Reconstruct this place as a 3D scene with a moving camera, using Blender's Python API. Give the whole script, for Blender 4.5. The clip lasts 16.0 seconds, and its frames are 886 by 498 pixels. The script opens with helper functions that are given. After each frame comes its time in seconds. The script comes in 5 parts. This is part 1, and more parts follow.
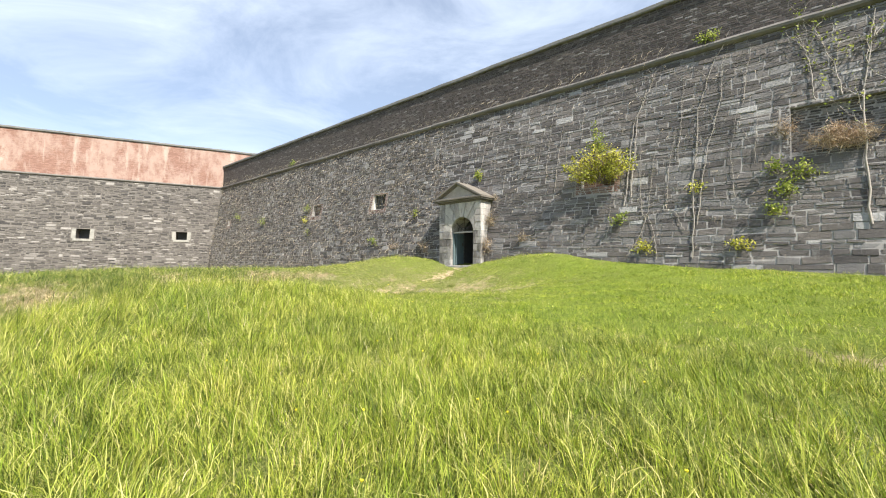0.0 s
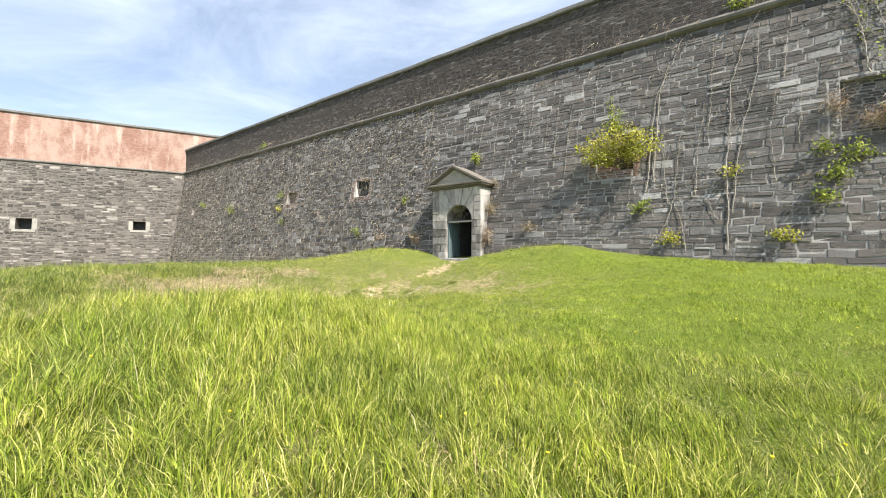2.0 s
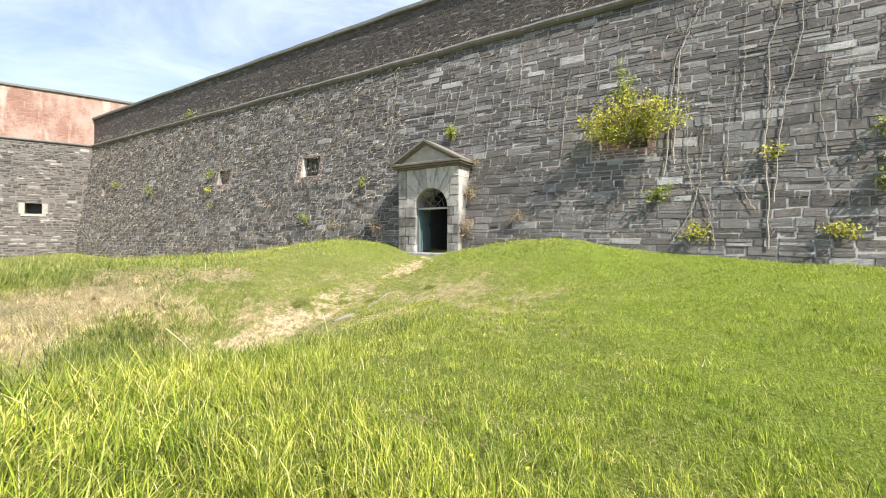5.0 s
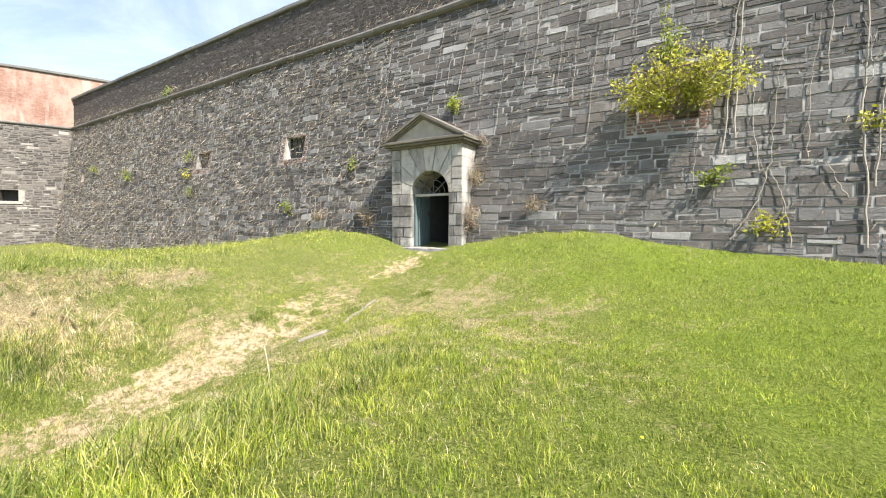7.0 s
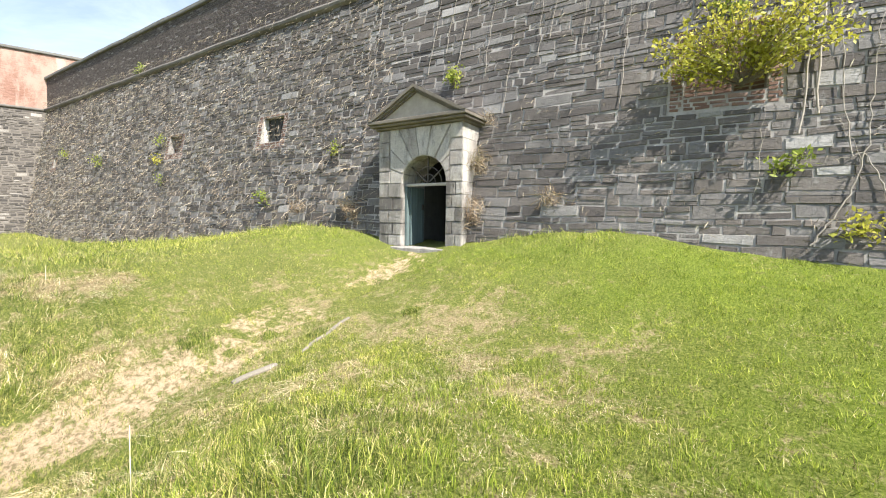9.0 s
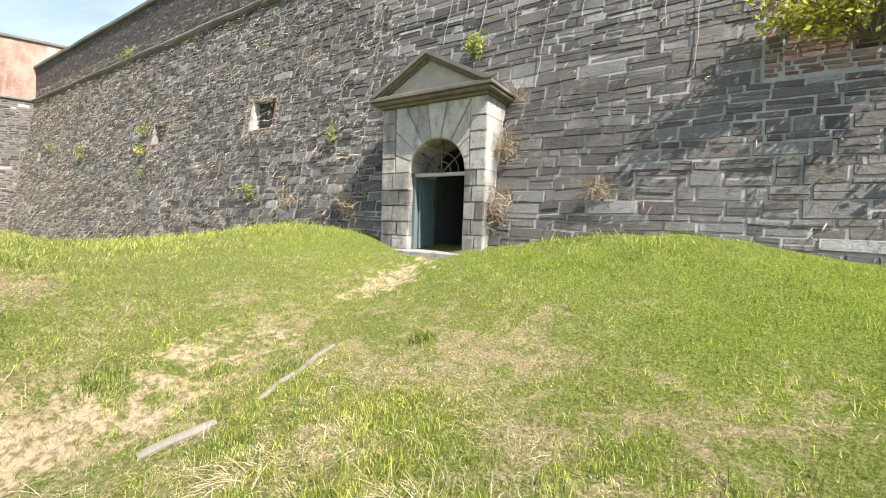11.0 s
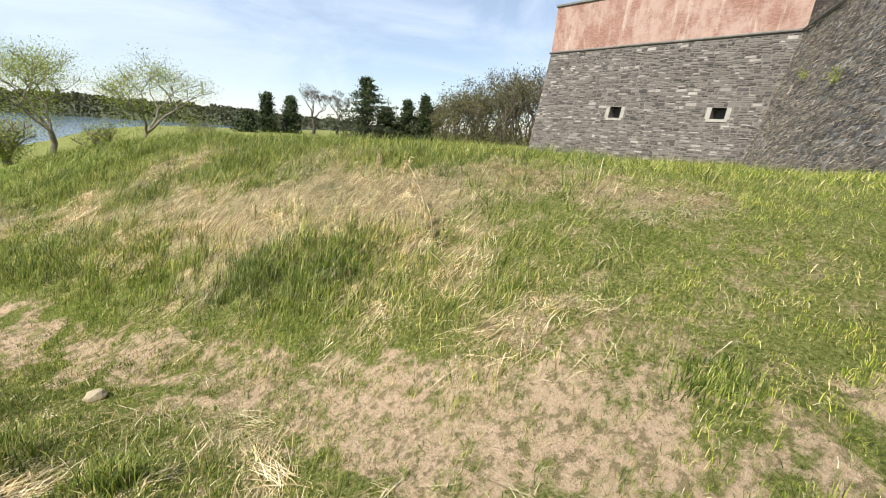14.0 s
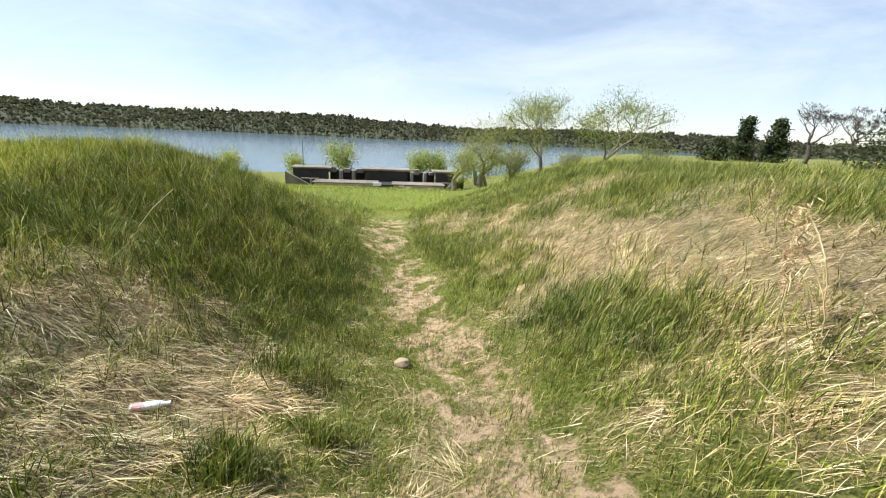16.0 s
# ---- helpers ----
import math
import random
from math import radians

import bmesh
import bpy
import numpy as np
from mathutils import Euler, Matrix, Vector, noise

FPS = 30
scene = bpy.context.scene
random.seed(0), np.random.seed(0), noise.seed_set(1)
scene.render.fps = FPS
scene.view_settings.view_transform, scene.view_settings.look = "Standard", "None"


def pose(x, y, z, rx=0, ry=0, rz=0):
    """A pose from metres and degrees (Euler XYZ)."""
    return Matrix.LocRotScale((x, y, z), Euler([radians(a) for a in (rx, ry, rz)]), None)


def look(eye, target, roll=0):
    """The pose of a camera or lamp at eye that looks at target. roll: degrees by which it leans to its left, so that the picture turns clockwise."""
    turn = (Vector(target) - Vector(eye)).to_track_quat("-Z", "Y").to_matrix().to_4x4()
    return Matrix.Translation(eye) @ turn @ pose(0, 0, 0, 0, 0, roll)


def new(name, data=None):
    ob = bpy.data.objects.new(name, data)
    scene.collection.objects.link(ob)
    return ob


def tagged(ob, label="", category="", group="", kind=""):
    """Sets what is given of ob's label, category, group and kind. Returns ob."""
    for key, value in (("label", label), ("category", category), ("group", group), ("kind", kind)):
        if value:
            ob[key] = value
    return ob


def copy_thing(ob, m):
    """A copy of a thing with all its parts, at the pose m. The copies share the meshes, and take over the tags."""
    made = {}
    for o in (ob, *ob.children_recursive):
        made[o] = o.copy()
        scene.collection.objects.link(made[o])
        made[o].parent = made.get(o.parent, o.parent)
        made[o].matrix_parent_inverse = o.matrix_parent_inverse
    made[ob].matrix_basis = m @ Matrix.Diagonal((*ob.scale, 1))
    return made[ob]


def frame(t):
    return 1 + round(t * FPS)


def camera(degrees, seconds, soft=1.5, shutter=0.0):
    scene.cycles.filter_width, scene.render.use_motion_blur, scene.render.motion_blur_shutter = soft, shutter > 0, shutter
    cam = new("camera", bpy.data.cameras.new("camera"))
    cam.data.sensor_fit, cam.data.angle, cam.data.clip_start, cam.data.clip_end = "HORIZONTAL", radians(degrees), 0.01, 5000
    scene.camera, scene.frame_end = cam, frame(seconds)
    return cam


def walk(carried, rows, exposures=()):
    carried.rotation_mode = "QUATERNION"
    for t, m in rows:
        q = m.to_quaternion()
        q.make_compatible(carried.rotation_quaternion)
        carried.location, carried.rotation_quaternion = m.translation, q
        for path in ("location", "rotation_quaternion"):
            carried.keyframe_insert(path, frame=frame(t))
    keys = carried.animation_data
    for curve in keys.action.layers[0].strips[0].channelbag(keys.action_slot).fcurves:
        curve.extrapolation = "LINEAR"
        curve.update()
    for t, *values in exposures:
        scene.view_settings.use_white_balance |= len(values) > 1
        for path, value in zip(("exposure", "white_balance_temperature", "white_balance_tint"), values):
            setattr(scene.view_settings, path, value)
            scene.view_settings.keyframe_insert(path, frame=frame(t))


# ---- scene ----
# ---- the camera and its walk: t, eye x y z, yaw, pitch, roll ----
cam = camera(93.7, 16.0, 1.1)
PATH_ROWS = [
    (0.0, 11.407, 0.098, 2.069, 41.47, 2.11, 0.45),
    (0.5, 10.894, 0.309, 2.111, 40.31, 1.66, 0.13),
    (1.0, 10.416, 0.538, 2.129, 39.46, 1.10, -0.15),
    (1.5, 9.945, 0.753, 2.170, 38.72, 0.70, -0.10),
    (2.0, 9.502, 0.996, 2.238, 37.96, 0.58, 0.08),
    (2.5, 9.087, 1.266, 2.305, 36.96, 0.64, 0.25),
    (3.0, 8.662, 1.507, 2.389, 35.63, 0.42, 0.33),
    (3.5, 8.262, 1.828, 2.426, 34.07, 0.06, 0.33),
    (4.0, 7.870, 2.159, 2.465, 32.73, -0.64, 0.17),
    (6.5, 6.426, 4.494, 2.650, 31.06, -2.41, -0.00),
    (7.0, 6.183, 4.947, 2.687, 32.15, -3.31, 0.20),
    (7.5, 5.929, 5.371, 2.736, 32.85, -4.22, 0.24),
    (8.0, 5.711, 5.824, 2.776, 32.78, -4.55, 0.31),
    (10.5, 4.371, 7.781, 2.678, 31.69, -3.59, 1.60),
    (11.0, 4.043, 8.143, 2.570, 32.80, -3.39, 1.91),
    (11.5, 3.713, 8.534, 2.503, 35.49, -3.22, 2.24),
    (12.0, 3.342, 8.851, 2.466, 39.21, -3.08, 2.81),
    (12.5, 2.932, 9.068, 2.416, 45.53, -3.20, 3.64),
    (13.0, 2.453, 9.159, 2.281, 64.70, -7.16, 3.89),
    (13.5, 1.955, 9.152, 2.171, 90.03, -12.87, 3.72),
    (14.0, 1.496, 9.150, 2.100, 114.26, -15.92, 4.36),
    (14.5, 1.118, 9.092, 2.052, 134.31, -17.22, 5.34),
    (15.0, 0.748, 9.156, 2.088, 151.04, -17.55, 5.13),
    (15.5, 0.466, 9.208, 2.112, 163.96, -17.11, 4.04),
    (16.0, 0.216, 9.222, 2.109, 172.56, -15.98, 2.67),
]


def stance(x, y, z, yaw, pitch, roll):
    a, b = radians(yaw), radians(pitch)
    way = Vector((-math.sin(a) * math.cos(b), math.cos(a) * math.cos(b), math.sin(b)))
    return look((x, y, z), Vector((x, y, z)) + way, roll)


walk(cam, [(row[0], stance(*row[1:])) for row in PATH_ROWS], [(0, 1.02), (3, 1.08), (4.5, 1.12), (6.5, 1.28), (8, 1.3), (11.5, 1.3), (12.5, 1.2), (13.5, 0.85), (14.5, 0.72), (16, 0.78)])

# ---- world, sun, exposure ----
SUN_WAY = Vector((0.82, -0.22, 1.0)).normalized()


def node(tree, kind, **values):
    n = tree.nodes.new(kind)
    for key, value in values.items():
        if key in n.inputs:
            n.inputs[key].default_value = value
    return n


def make_world():
    world = bpy.data.worlds.new("sky")
    scene.world = world
    world.use_nodes = True
    t = world.node_tree
    t.nodes.clear()
    out = t.nodes.new("ShaderNodeOutputWorld")
    back = t.nodes.new("ShaderNodeBackground")
    back.inputs["Strength"].default_value = SKY_STRENGTH
    sky = t.nodes.new("ShaderNodeTexSky")
    sky.sky_type = "NISHITA"
    sky.sun_disc = False
    sky.sun_elevation = math.asin(SUN_WAY.z)
    sky.sun_rotation = math.atan2(SUN_WAY.x, SUN_WAY.y)
    sky.air_density, sky.dust_density, sky.ozone_density = 1.0, 0.0, 2.6
    coord = t.nodes.new("ShaderNodeTexCoord")
    mapping = t.nodes.new("ShaderNodeMapping")
    mapping.inputs["Scale"].default_value = (1.1, 1.7, 3.6)
    mapping.inputs["Rotation"].default_value = (0.12, 0.2, 0.5)
    t.links.new(coord.outputs["Generated"], mapping.inputs["Vector"])
    wisps = node(t, "ShaderNodeTexNoise", Scale=1.7, Detail=9.0, Roughness=0.62, Distortion=0.6)
    t.links.new(mapping.outputs["Vector"], wisps.inputs["Vector"])
    ramp = t.nodes.new("ShaderNodeValToRGB")
    ramp.color_ramp.elements[0].position, ramp.color_ramp.elements[1].position = 0.40, 0.80
    ramp.color_ramp.elements[0].color, ramp.color_ramp.elements[1].color = (0.3, 0.3, 0.3, 1), (0.85, 0.85, 0.85, 1)
    t.links.new(wisps.outputs["Fac"], ramp.inputs["Fac"])
    mix = t.nodes.new("ShaderNodeMixRGB")
    mix.inputs["Color2"].default_value = CLOUD
    t.links.new(ramp.outputs["Color"], mix.inputs["Fac"])
    t.links.new(sky.outputs["Color"], mix.inputs["Color1"])
    t.links.new(mix.outputs["Color"], back.inputs["Color"])
    t.links.new(back.outputs["Background"], out.inputs["Surface"])


SKY_STRENGTH, CLOUD = 0.078, (7.4, 8.3, 9.8, 1)
make_world()
sun = new("sun", bpy.data.lights.new("sun", "SUN"))
sun.data.energy, sun.data.angle, sun.data.color = 5.0, radians(0.55), (1.0, 0.95, 0.87)
sun.matrix_world = look(SUN_WAY * 60, (0, 0, 0))


# ---- materials ----
def material(name, rough=0.9, spec=0.3):
    m = bpy.data.materials.new(name)
    m.use_nodes = True
    t = m.node_tree
    b = t.nodes["Principled BSDF"]
    b.inputs["Roughness"].default_value = rough
    b.inputs["Specular IOR Level"].default_value = spec
    return m, t, b


def ramp_node(t, source, stops):
    r = t.nodes.new("ShaderNodeValToRGB")
    e = r.color_ramp.elements
    while len(e) < len(stops):
        e.new(0.5)
    for k, (at, c) in zip(e, stops):
        k.position, k.color = at, (*c, 1)
    t.links.new(source, r.inputs["Fac"])
    return r.outputs["Color"]


def noise_node(t, scale, detail=5.0, rough=0.6, stretch=None):
    coord = t.nodes.new("ShaderNodeTexCoord")
    n = node(t, "ShaderNodeTexNoise", Scale=scale, Detail=detail, Roughness=rough)
    if stretch:
        mp = t.nodes.new("ShaderNodeMapping")
        mp.inputs["Scale"].default_value = stretch
        t.links.new(coord.outputs["Object"], mp.inputs["Vector"])
        t.links.new(mp.outputs["Vector"], n.inputs["Vector"])
    else:
        t.links.new(coord.outputs["Object"], n.inputs["Vector"])
    return n.outputs["Fac"]


def mixed(t, fac, a, b, mode="MIX"):
    m = t.nodes.new("ShaderNodeMixRGB")
    m.blend_type = mode
    for k, v in (("Fac", fac), ("Color1", a), ("Color2", b)):
        if hasattr(v, "is_output"):
            t.links.new(v, m.inputs[k])
        elif k == "Fac":
            m.inputs[k].default_value = v
        else:
            m.inputs[k].default_value = (*v, 1)
    return m.outputs["Color"]


def bump(t, b, height, strength=0.4, distance=0.02):
    n = t.nodes.new("ShaderNodeBump")
    n.inputs["Strength"].default_value, n.inputs["Distance"].default_value = strength, distance
    t.links.new(height, n.inputs["Height"])
    t.links.new(n.outputs["Normal"], b.inputs["Normal"])


def random_value(t, single):
    if single:
        return t.nodes.new("ShaderNodeObjectInfo").outputs["Random"]
    return t.nodes.new("ShaderNodeNewGeometry").outputs["Random Per Island"]


def stone_material(name, stops, single=False, stain=(0.03, 0.03, 0.03), pale=(0.4, 0.4, 0.38), stain_amount=0.5, rough=0.82, lime_from=0.6, relief=0.55, streaks=0.0):
    """Stones that each have a tone of their own, with grain, weather stains and pale lime marks."""
    m, t, b = material(name, rough, 0.35)
    c = ramp_node(t, random_value(t, single), stops)
    grain = noise_node(t, 26, 6, 0.7)
    c = mixed(t, 0.55, c, ramp_node(t, grain, [(0.25, (0.45, 0.45, 0.45)), (0.8, (1.35, 1.35, 1.35))]), "MULTIPLY")
    big = noise_node(t, 0.55, 6, 0.65, (1, 1, 0.45))
    c = mixed(t, ramp_node(t, big, [(0.45, (0, 0, 0)), (0.75, (stain_amount,) * 3)]), c, stain)
    lime = noise_node(t, 2.1, 8, 0.75, (1.6, 1.6, 0.5))
    c = mixed(t, ramp_node(t, lime, [(lime_from, (0, 0, 0)), (lime_from + 0.16, (0.6, 0.6, 0.6))]), c, pale)
    if streaks:
        runs = ramp_node(t, noise_node(t, 2.2, 8, 0.75, (2.0, 2.0, 0.7)), [(0.48, (0, 0, 0)), (0.62, (streaks,) * 3)])
        c = mixed(t, runs, c, (0.085, 0.078, 0.07))
        rust = ramp_node(t, noise_node(t, 3.1, 6, 0.7), [(0.56, (0, 0, 0)), (0.7, (0.5 * streaks,) * 3)])
        c = mixed(t, rust, c, (0.3, 0.23, 0.15))
    t.links.new(c, b.inputs["Base Color"])
    layers = noise_node(t, 3.2, 9, 0.72, (1.0, 1.0, 4.5))
    bump(t, b, mixed(t, 0.5, noise_node(t, 14, 8, 0.75), layers), relief, 0.05)
    return m


def plain_material(name, color, rough=0.8, vary=0.35, scale=6.0, strength=0.3, stretch=None, metal=0.0):
    m, t, b = material(name, rough)
    b.inputs["Metallic"].default_value = metal
    low, high = tuple(v * (1 - vary) for v in color), tuple(min(1, v * (1 + vary)) for v in color)
    c = ramp_node(t, noise_node(t, scale, 7, 0.7, stretch), [(0.25, low), (0.75, high)])
    c = mixed(t, 0.35, c, ramp_node(t, noise_node(t, scale * 0.13, 4, 0.6), [(0.3, low), (0.7, high)]))
    t.links.new(c, b.inputs["Base Color"])
    bump(t, b, noise_node(t, scale * 5, 6, 0.7, stretch), strength, 0.01)
    return m


def leaf_material(name, stops, through_light=0.4, rough=0.55, clumps=0.0):
    """Blades and leaves: a tone for each, and light that comes through them."""
    m, t, b = material(name, rough, 0.25)
    c = ramp_node(t, random_value(t, False), stops)
    big = noise_node(t, 0.8, 6, 0.65)
    c = mixed(t, 0.75, c, ramp_node(t, big, [(0.33, (0.58, 0.68, 0.55)), (0.67, (1.36, 1.24, 1.12))]), "MULTIPLY")
    clump = noise_node(t, 6.5, 3, 0.6)
    c = mixed(t, clumps, c, ramp_node(t, clump, [(0.34, (0.5, 0.52, 0.45)), (0.66, (1.4, 1.36, 1.3))]), "MULTIPLY")
    t.links.new(c, b.inputs["Base Color"])
    thin = t.nodes.new("ShaderNodeBsdfTranslucent")
    t.links.new(c, thin.inputs["Color"])
    mix = t.nodes.new("ShaderNodeMixShader")
    mix.inputs["Fac"].default_value = through_light
    t.links.new(b.outputs["BSDF"], mix.inputs[1])
    t.links.new(thin.outputs["BSDF"], mix.inputs[2])
    t.links.new(mix.outputs["Shader"], t.nodes["Material Output"].inputs["Surface"])
    return m


def ground_material():
    m, t, b = material("turf", 0.95, 0.1)
    dirt, dry = t.nodes.new("ShaderNodeAttribute"), t.nodes.new("ShaderNodeAttribute")
    dirt.attribute_name, dry.attribute_name = "dirt", "dry"
    fine = noise_node(t, 38, 8, 0.75)
    green = ramp_node(t, fine, [(0.3, (0.022, 0.026, 0.008)), (0.48, (0.135, 0.155, 0.037)), (0.72, (0.4, 0.37, 0.16))])
    straw = ramp_node(t, fine, [(0.3, (0.09, 0.066, 0.03)), (0.5, (0.33, 0.26, 0.14)), (0.72, (0.66, 0.56, 0.37))])
    soil = ramp_node(t, noise_node(t, 30, 8, 0.75), [(0.3, (0.46, 0.325, 0.2)), (0.7, (0.72, 0.55, 0.375))])
    soil = mixed(t, ramp_node(t, noise_node(t, 13, 6, 0.7), [(0.5, (0, 0, 0)), (0.58, (0.7, 0.7, 0.7))]), soil, (0.15, 0.13, 0.055))
    patches = noise_node(t, 5.5, 10, 0.78)

    def mask(attribute, share, lo, hi):
        s = t.nodes.new("ShaderNodeMath")
        s.operation = "ADD"
        half = t.nodes.new("ShaderNodeMath")
        half.operation = "MULTIPLY"
        half.inputs[1].default_value = share
        t.links.new(attribute.outputs["Fac"], half.inputs[0])
        t.links.new(half.outputs[0], s.inputs[0])
        t.links.new(patches, s.inputs[1])
        return ramp_node(t, s.outputs[0], [(lo, (0, 0, 0)), (hi, (1, 1, 1))])

    lush = t.nodes.new("ShaderNodeAttribute")
    lush.attribute_name = "lush"
    fresh = ramp_node(t, fine, [(0.3, (0.025, 0.045, 0.008)), (0.48, (0.15, 0.2, 0.028)), (0.72, (0.32, 0.36, 0.08))])
    green = mixed(t, lush.outputs["Fac"], green, fresh)
    c = mixed(t, mask(dry, 0.36, 0.60, 0.74), green, straw)
    c = mixed(t, mask(dirt, 0.8, 0.72, 0.84), c, soil)
    t.links.new(c, b.inputs["Base Color"])
    bump(t, b, fine, 1.0, 0.06)
    return m


def water_material():
    m, t, b = material("water", 0.12, 0.5)
    b.inputs["Base Color"].default_value = (0.10, 0.15, 0.19, 1)
    bump(t, b, noise_node(t, 0.5, 6, 0.7, (1, 0.5, 1)), 0.5, 0.25)
    return m


def red_wall_material():
    """Weathered red brickwork with the remains of a pale wash that runs down in streaks."""
    m, t, b = material("weathered_red_brick", 0.9, 0.2)
    coord = t.nodes.new("ShaderNodeTexCoord")
    c = ramp_node(t, random_value(t, False), [(0.0, (0.2, 0.1, 0.075)), (0.5, (0.27, 0.145, 0.108)), (1.0, (0.34, 0.2, 0.155))])
    wash = ramp_node(t, noise_node(t, 0.35, 8, 0.72, (1.6, 1.6, 0.9)), [(0.42, (0.12, 0.12, 0.12)), (0.56, (0.85, 0.85, 0.85))])
    c = mixed(t, wash, c, (0.43, 0.31, 0.255))
    runs = ramp_node(t, noise_node(t, 1.0, 5, 0.6, (1.3, 1.3, 0.2)), [(0.54, (0, 0, 0)), (0.64, (0.6, 0.6, 0.6))])
    c = mixed(t, runs, c, (0.54, 0.44, 0.37))
    scuffs = ramp_node(t, noise_node(t, 0.9, 9, 0.78), [(0.56, (0, 0, 0)), (0.66, (0.6, 0.6, 0.6))])
    c = mixed(t, scuffs, c, (0.24, 0.12, 0.085))
    t.links.new(c, b.inputs["Base Color"])
    bump(t, b, noise_node(t, 12, 7, 0.7), 0.4, 0.02)
    return m


SLATE = [(0.0, (0.062, 0.055, 0.05)), (0.3, (0.098, 0.086, 0.078)), (0.55, (0.142, 0.122, 0.106)), (0.8, (0.155, 0.144, 0.137)), (0.94, (0.2, 0.188, 0.178)), (1.0, (0.36, 0.345, 0.33))]
SLATE_EAST = [(0.0, (0.085, 0.075, 0.069)), (0.3, (0.122, 0.108, 0.098)), (0.6, (0.165, 0.144, 0.127)), (0.85, (0.18, 0.169, 0.161)), (0.95, (0.23, 0.217, 0.205)), (1.0, (0.4, 0.385, 0.365))]
PALE = [(0.0, (0.05, 0.045, 0.041)), (0.4, (0.11, 0.096, 0.085)), (0.8, (0.17, 0.151, 0.133)), (1.0, (0.36, 0.33, 0.295))]
GRANITE = [(0.0, (0.3, 0.272, 0.25)), (0.5, (0.46, 0.42, 0.385)), (1.0, (0.66, 0.615, 0.56))]
M_SLATE = stone_material("dark_slate_stone", SLATE)
M_SLATE_PIECE = stone_material("dark_slate_piece", SLATE, True)
M_SLATE_EAST = stone_material("coursed_slate_stone", SLATE_EAST, relief=0.95, lime_from=0.57)
M_SLATE_EAST_PIECE = stone_material("coursed_slate_piece", SLATE_EAST, True, relief=0.95, lime_from=0.57)
M_PALE = stone_material("pale_rubble_stone", PALE, stain_amount=0.35, pale=(0.5, 0.47, 0.42))
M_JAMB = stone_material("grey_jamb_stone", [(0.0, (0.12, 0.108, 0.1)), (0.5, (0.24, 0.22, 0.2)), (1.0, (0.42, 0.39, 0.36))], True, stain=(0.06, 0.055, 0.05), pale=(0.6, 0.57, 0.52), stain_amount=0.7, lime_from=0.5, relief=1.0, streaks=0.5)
M_GRANITE = stone_material("dressed_granite", GRANITE, True, stain=(0.09, 0.085, 0.08), pale=(0.66, 0.64, 0.59), stain_amount=0.6, lime_from=0.48, relief=1.0, streaks=0.55)
M_MORTAR = plain_material("lime_mortar", (0.31, 0.29, 0.268), 0.95, 0.7, 4, 0.6)
M_SOOT_MORTAR = plain_material("sooty_mortar", (0.12, 0.108, 0.098), 0.95, 0.5, 4, 0.5)
M_MORTAR_PALE = plain_material("old_mortar", (0.155, 0.138, 0.12), 0.95, 0.4, 7, 0.6)
M_DARK_BRICK = stone_material("sooty_brick", [(0.0, (0.05, 0.04, 0.037)), (0.6, (0.088, 0.071, 0.064)), (0.9, (0.13, 0.105, 0.095)), (1.0, (0.26, 0.245, 0.235))], stain=(0.06, 0.048, 0.042))
M_RED = red_wall_material()
M_COPING = plain_material("weathered_coping_stone", (0.17, 0.165, 0.155), 0.9, 0.4, 3, 0.5)
M_CORD = plain_material("cordon_stone", (0.165, 0.15, 0.135), 0.9, 0.5, 3, 0.5)
M_TURF = ground_material()
M_WATER = water_material()
M_GRASS = leaf_material("grass_blades", [(0.0, (0.055, 0.088, 0.013)), (0.4, (0.2, 0.245, 0.036)), (0.75, (0.4, 0.425, 0.08)), (1.0, (0.72, 0.66, 0.3))], 0.24, clumps=0.55)
M_LUSH = leaf_material("lush_grass_blades", [(0.0, (0.07, 0.115, 0.012)), (0.4, (0.215, 0.305, 0.03)), (0.75, (0.39, 0.465, 0.06)), (1.0, (0.54, 0.55, 0.16))], 0.3, clumps=0.7)
# deeper green than the meadow, partly bank shade put into the colour
M_BANK = leaf_material("tangled_bank_grass", [(0.0, (0.028, 0.048, 0.009)), (0.4, (0.11, 0.16, 0.027)), (0.75, (0.245, 0.295, 0.055)), (1.0, (0.56, 0.51, 0.25))], 0.2, clumps=0.7)
M_STRAW = leaf_material("straw_blades", [(0.0, (0.15, 0.10, 0.05)), (0.4, (0.44, 0.35, 0.21)), (0.75, (0.68, 0.58, 0.4)), (1.0, (0.88, 0.8, 0.62))], 0.12, 0.7, 0.75)
# dark grey with the gloom inside the openings put into its colour
M_DARK = plain_material("shaded_interior", (0.1, 0.1, 0.095), 0.95, 0.4, 4, 0.4)


M_BARK = plain_material("grey_bark", (0.2, 0.17, 0.14), 0.9, 0.35, 9, 0.5, (1, 1, 0.3))
M_VINE = plain_material("bleached_vine_bark", (0.33, 0.295, 0.25), 0.85, 0.3, 12, 0.4)
M_DARK_BARK = plain_material("dark_bark", (0.09, 0.075, 0.06), 0.9, 0.35, 9, 0.5)
M_LEAF = leaf_material("spring_leaves", [(0.0, (0.16, 0.22, 0.04)), (0.5, (0.30, 0.36, 0.07)), (1.0, (0.48, 0.50, 0.14))], 0.45)
M_YELLOW_LEAF = leaf_material("yellow_green_leaves", [(0.0, (0.24, 0.25, 0.03)), (0.5, (0.50, 0.48, 0.08)), (1.0, (0.70, 0.66, 0.18))], 0.4)
M_PINE = leaf_material("pine_needles", [(0.0, (0.02, 0.035, 0.015)), (0.6, (0.045, 0.065, 0.025)), (1.0, (0.08, 0.10, 0.04))], 0.15)
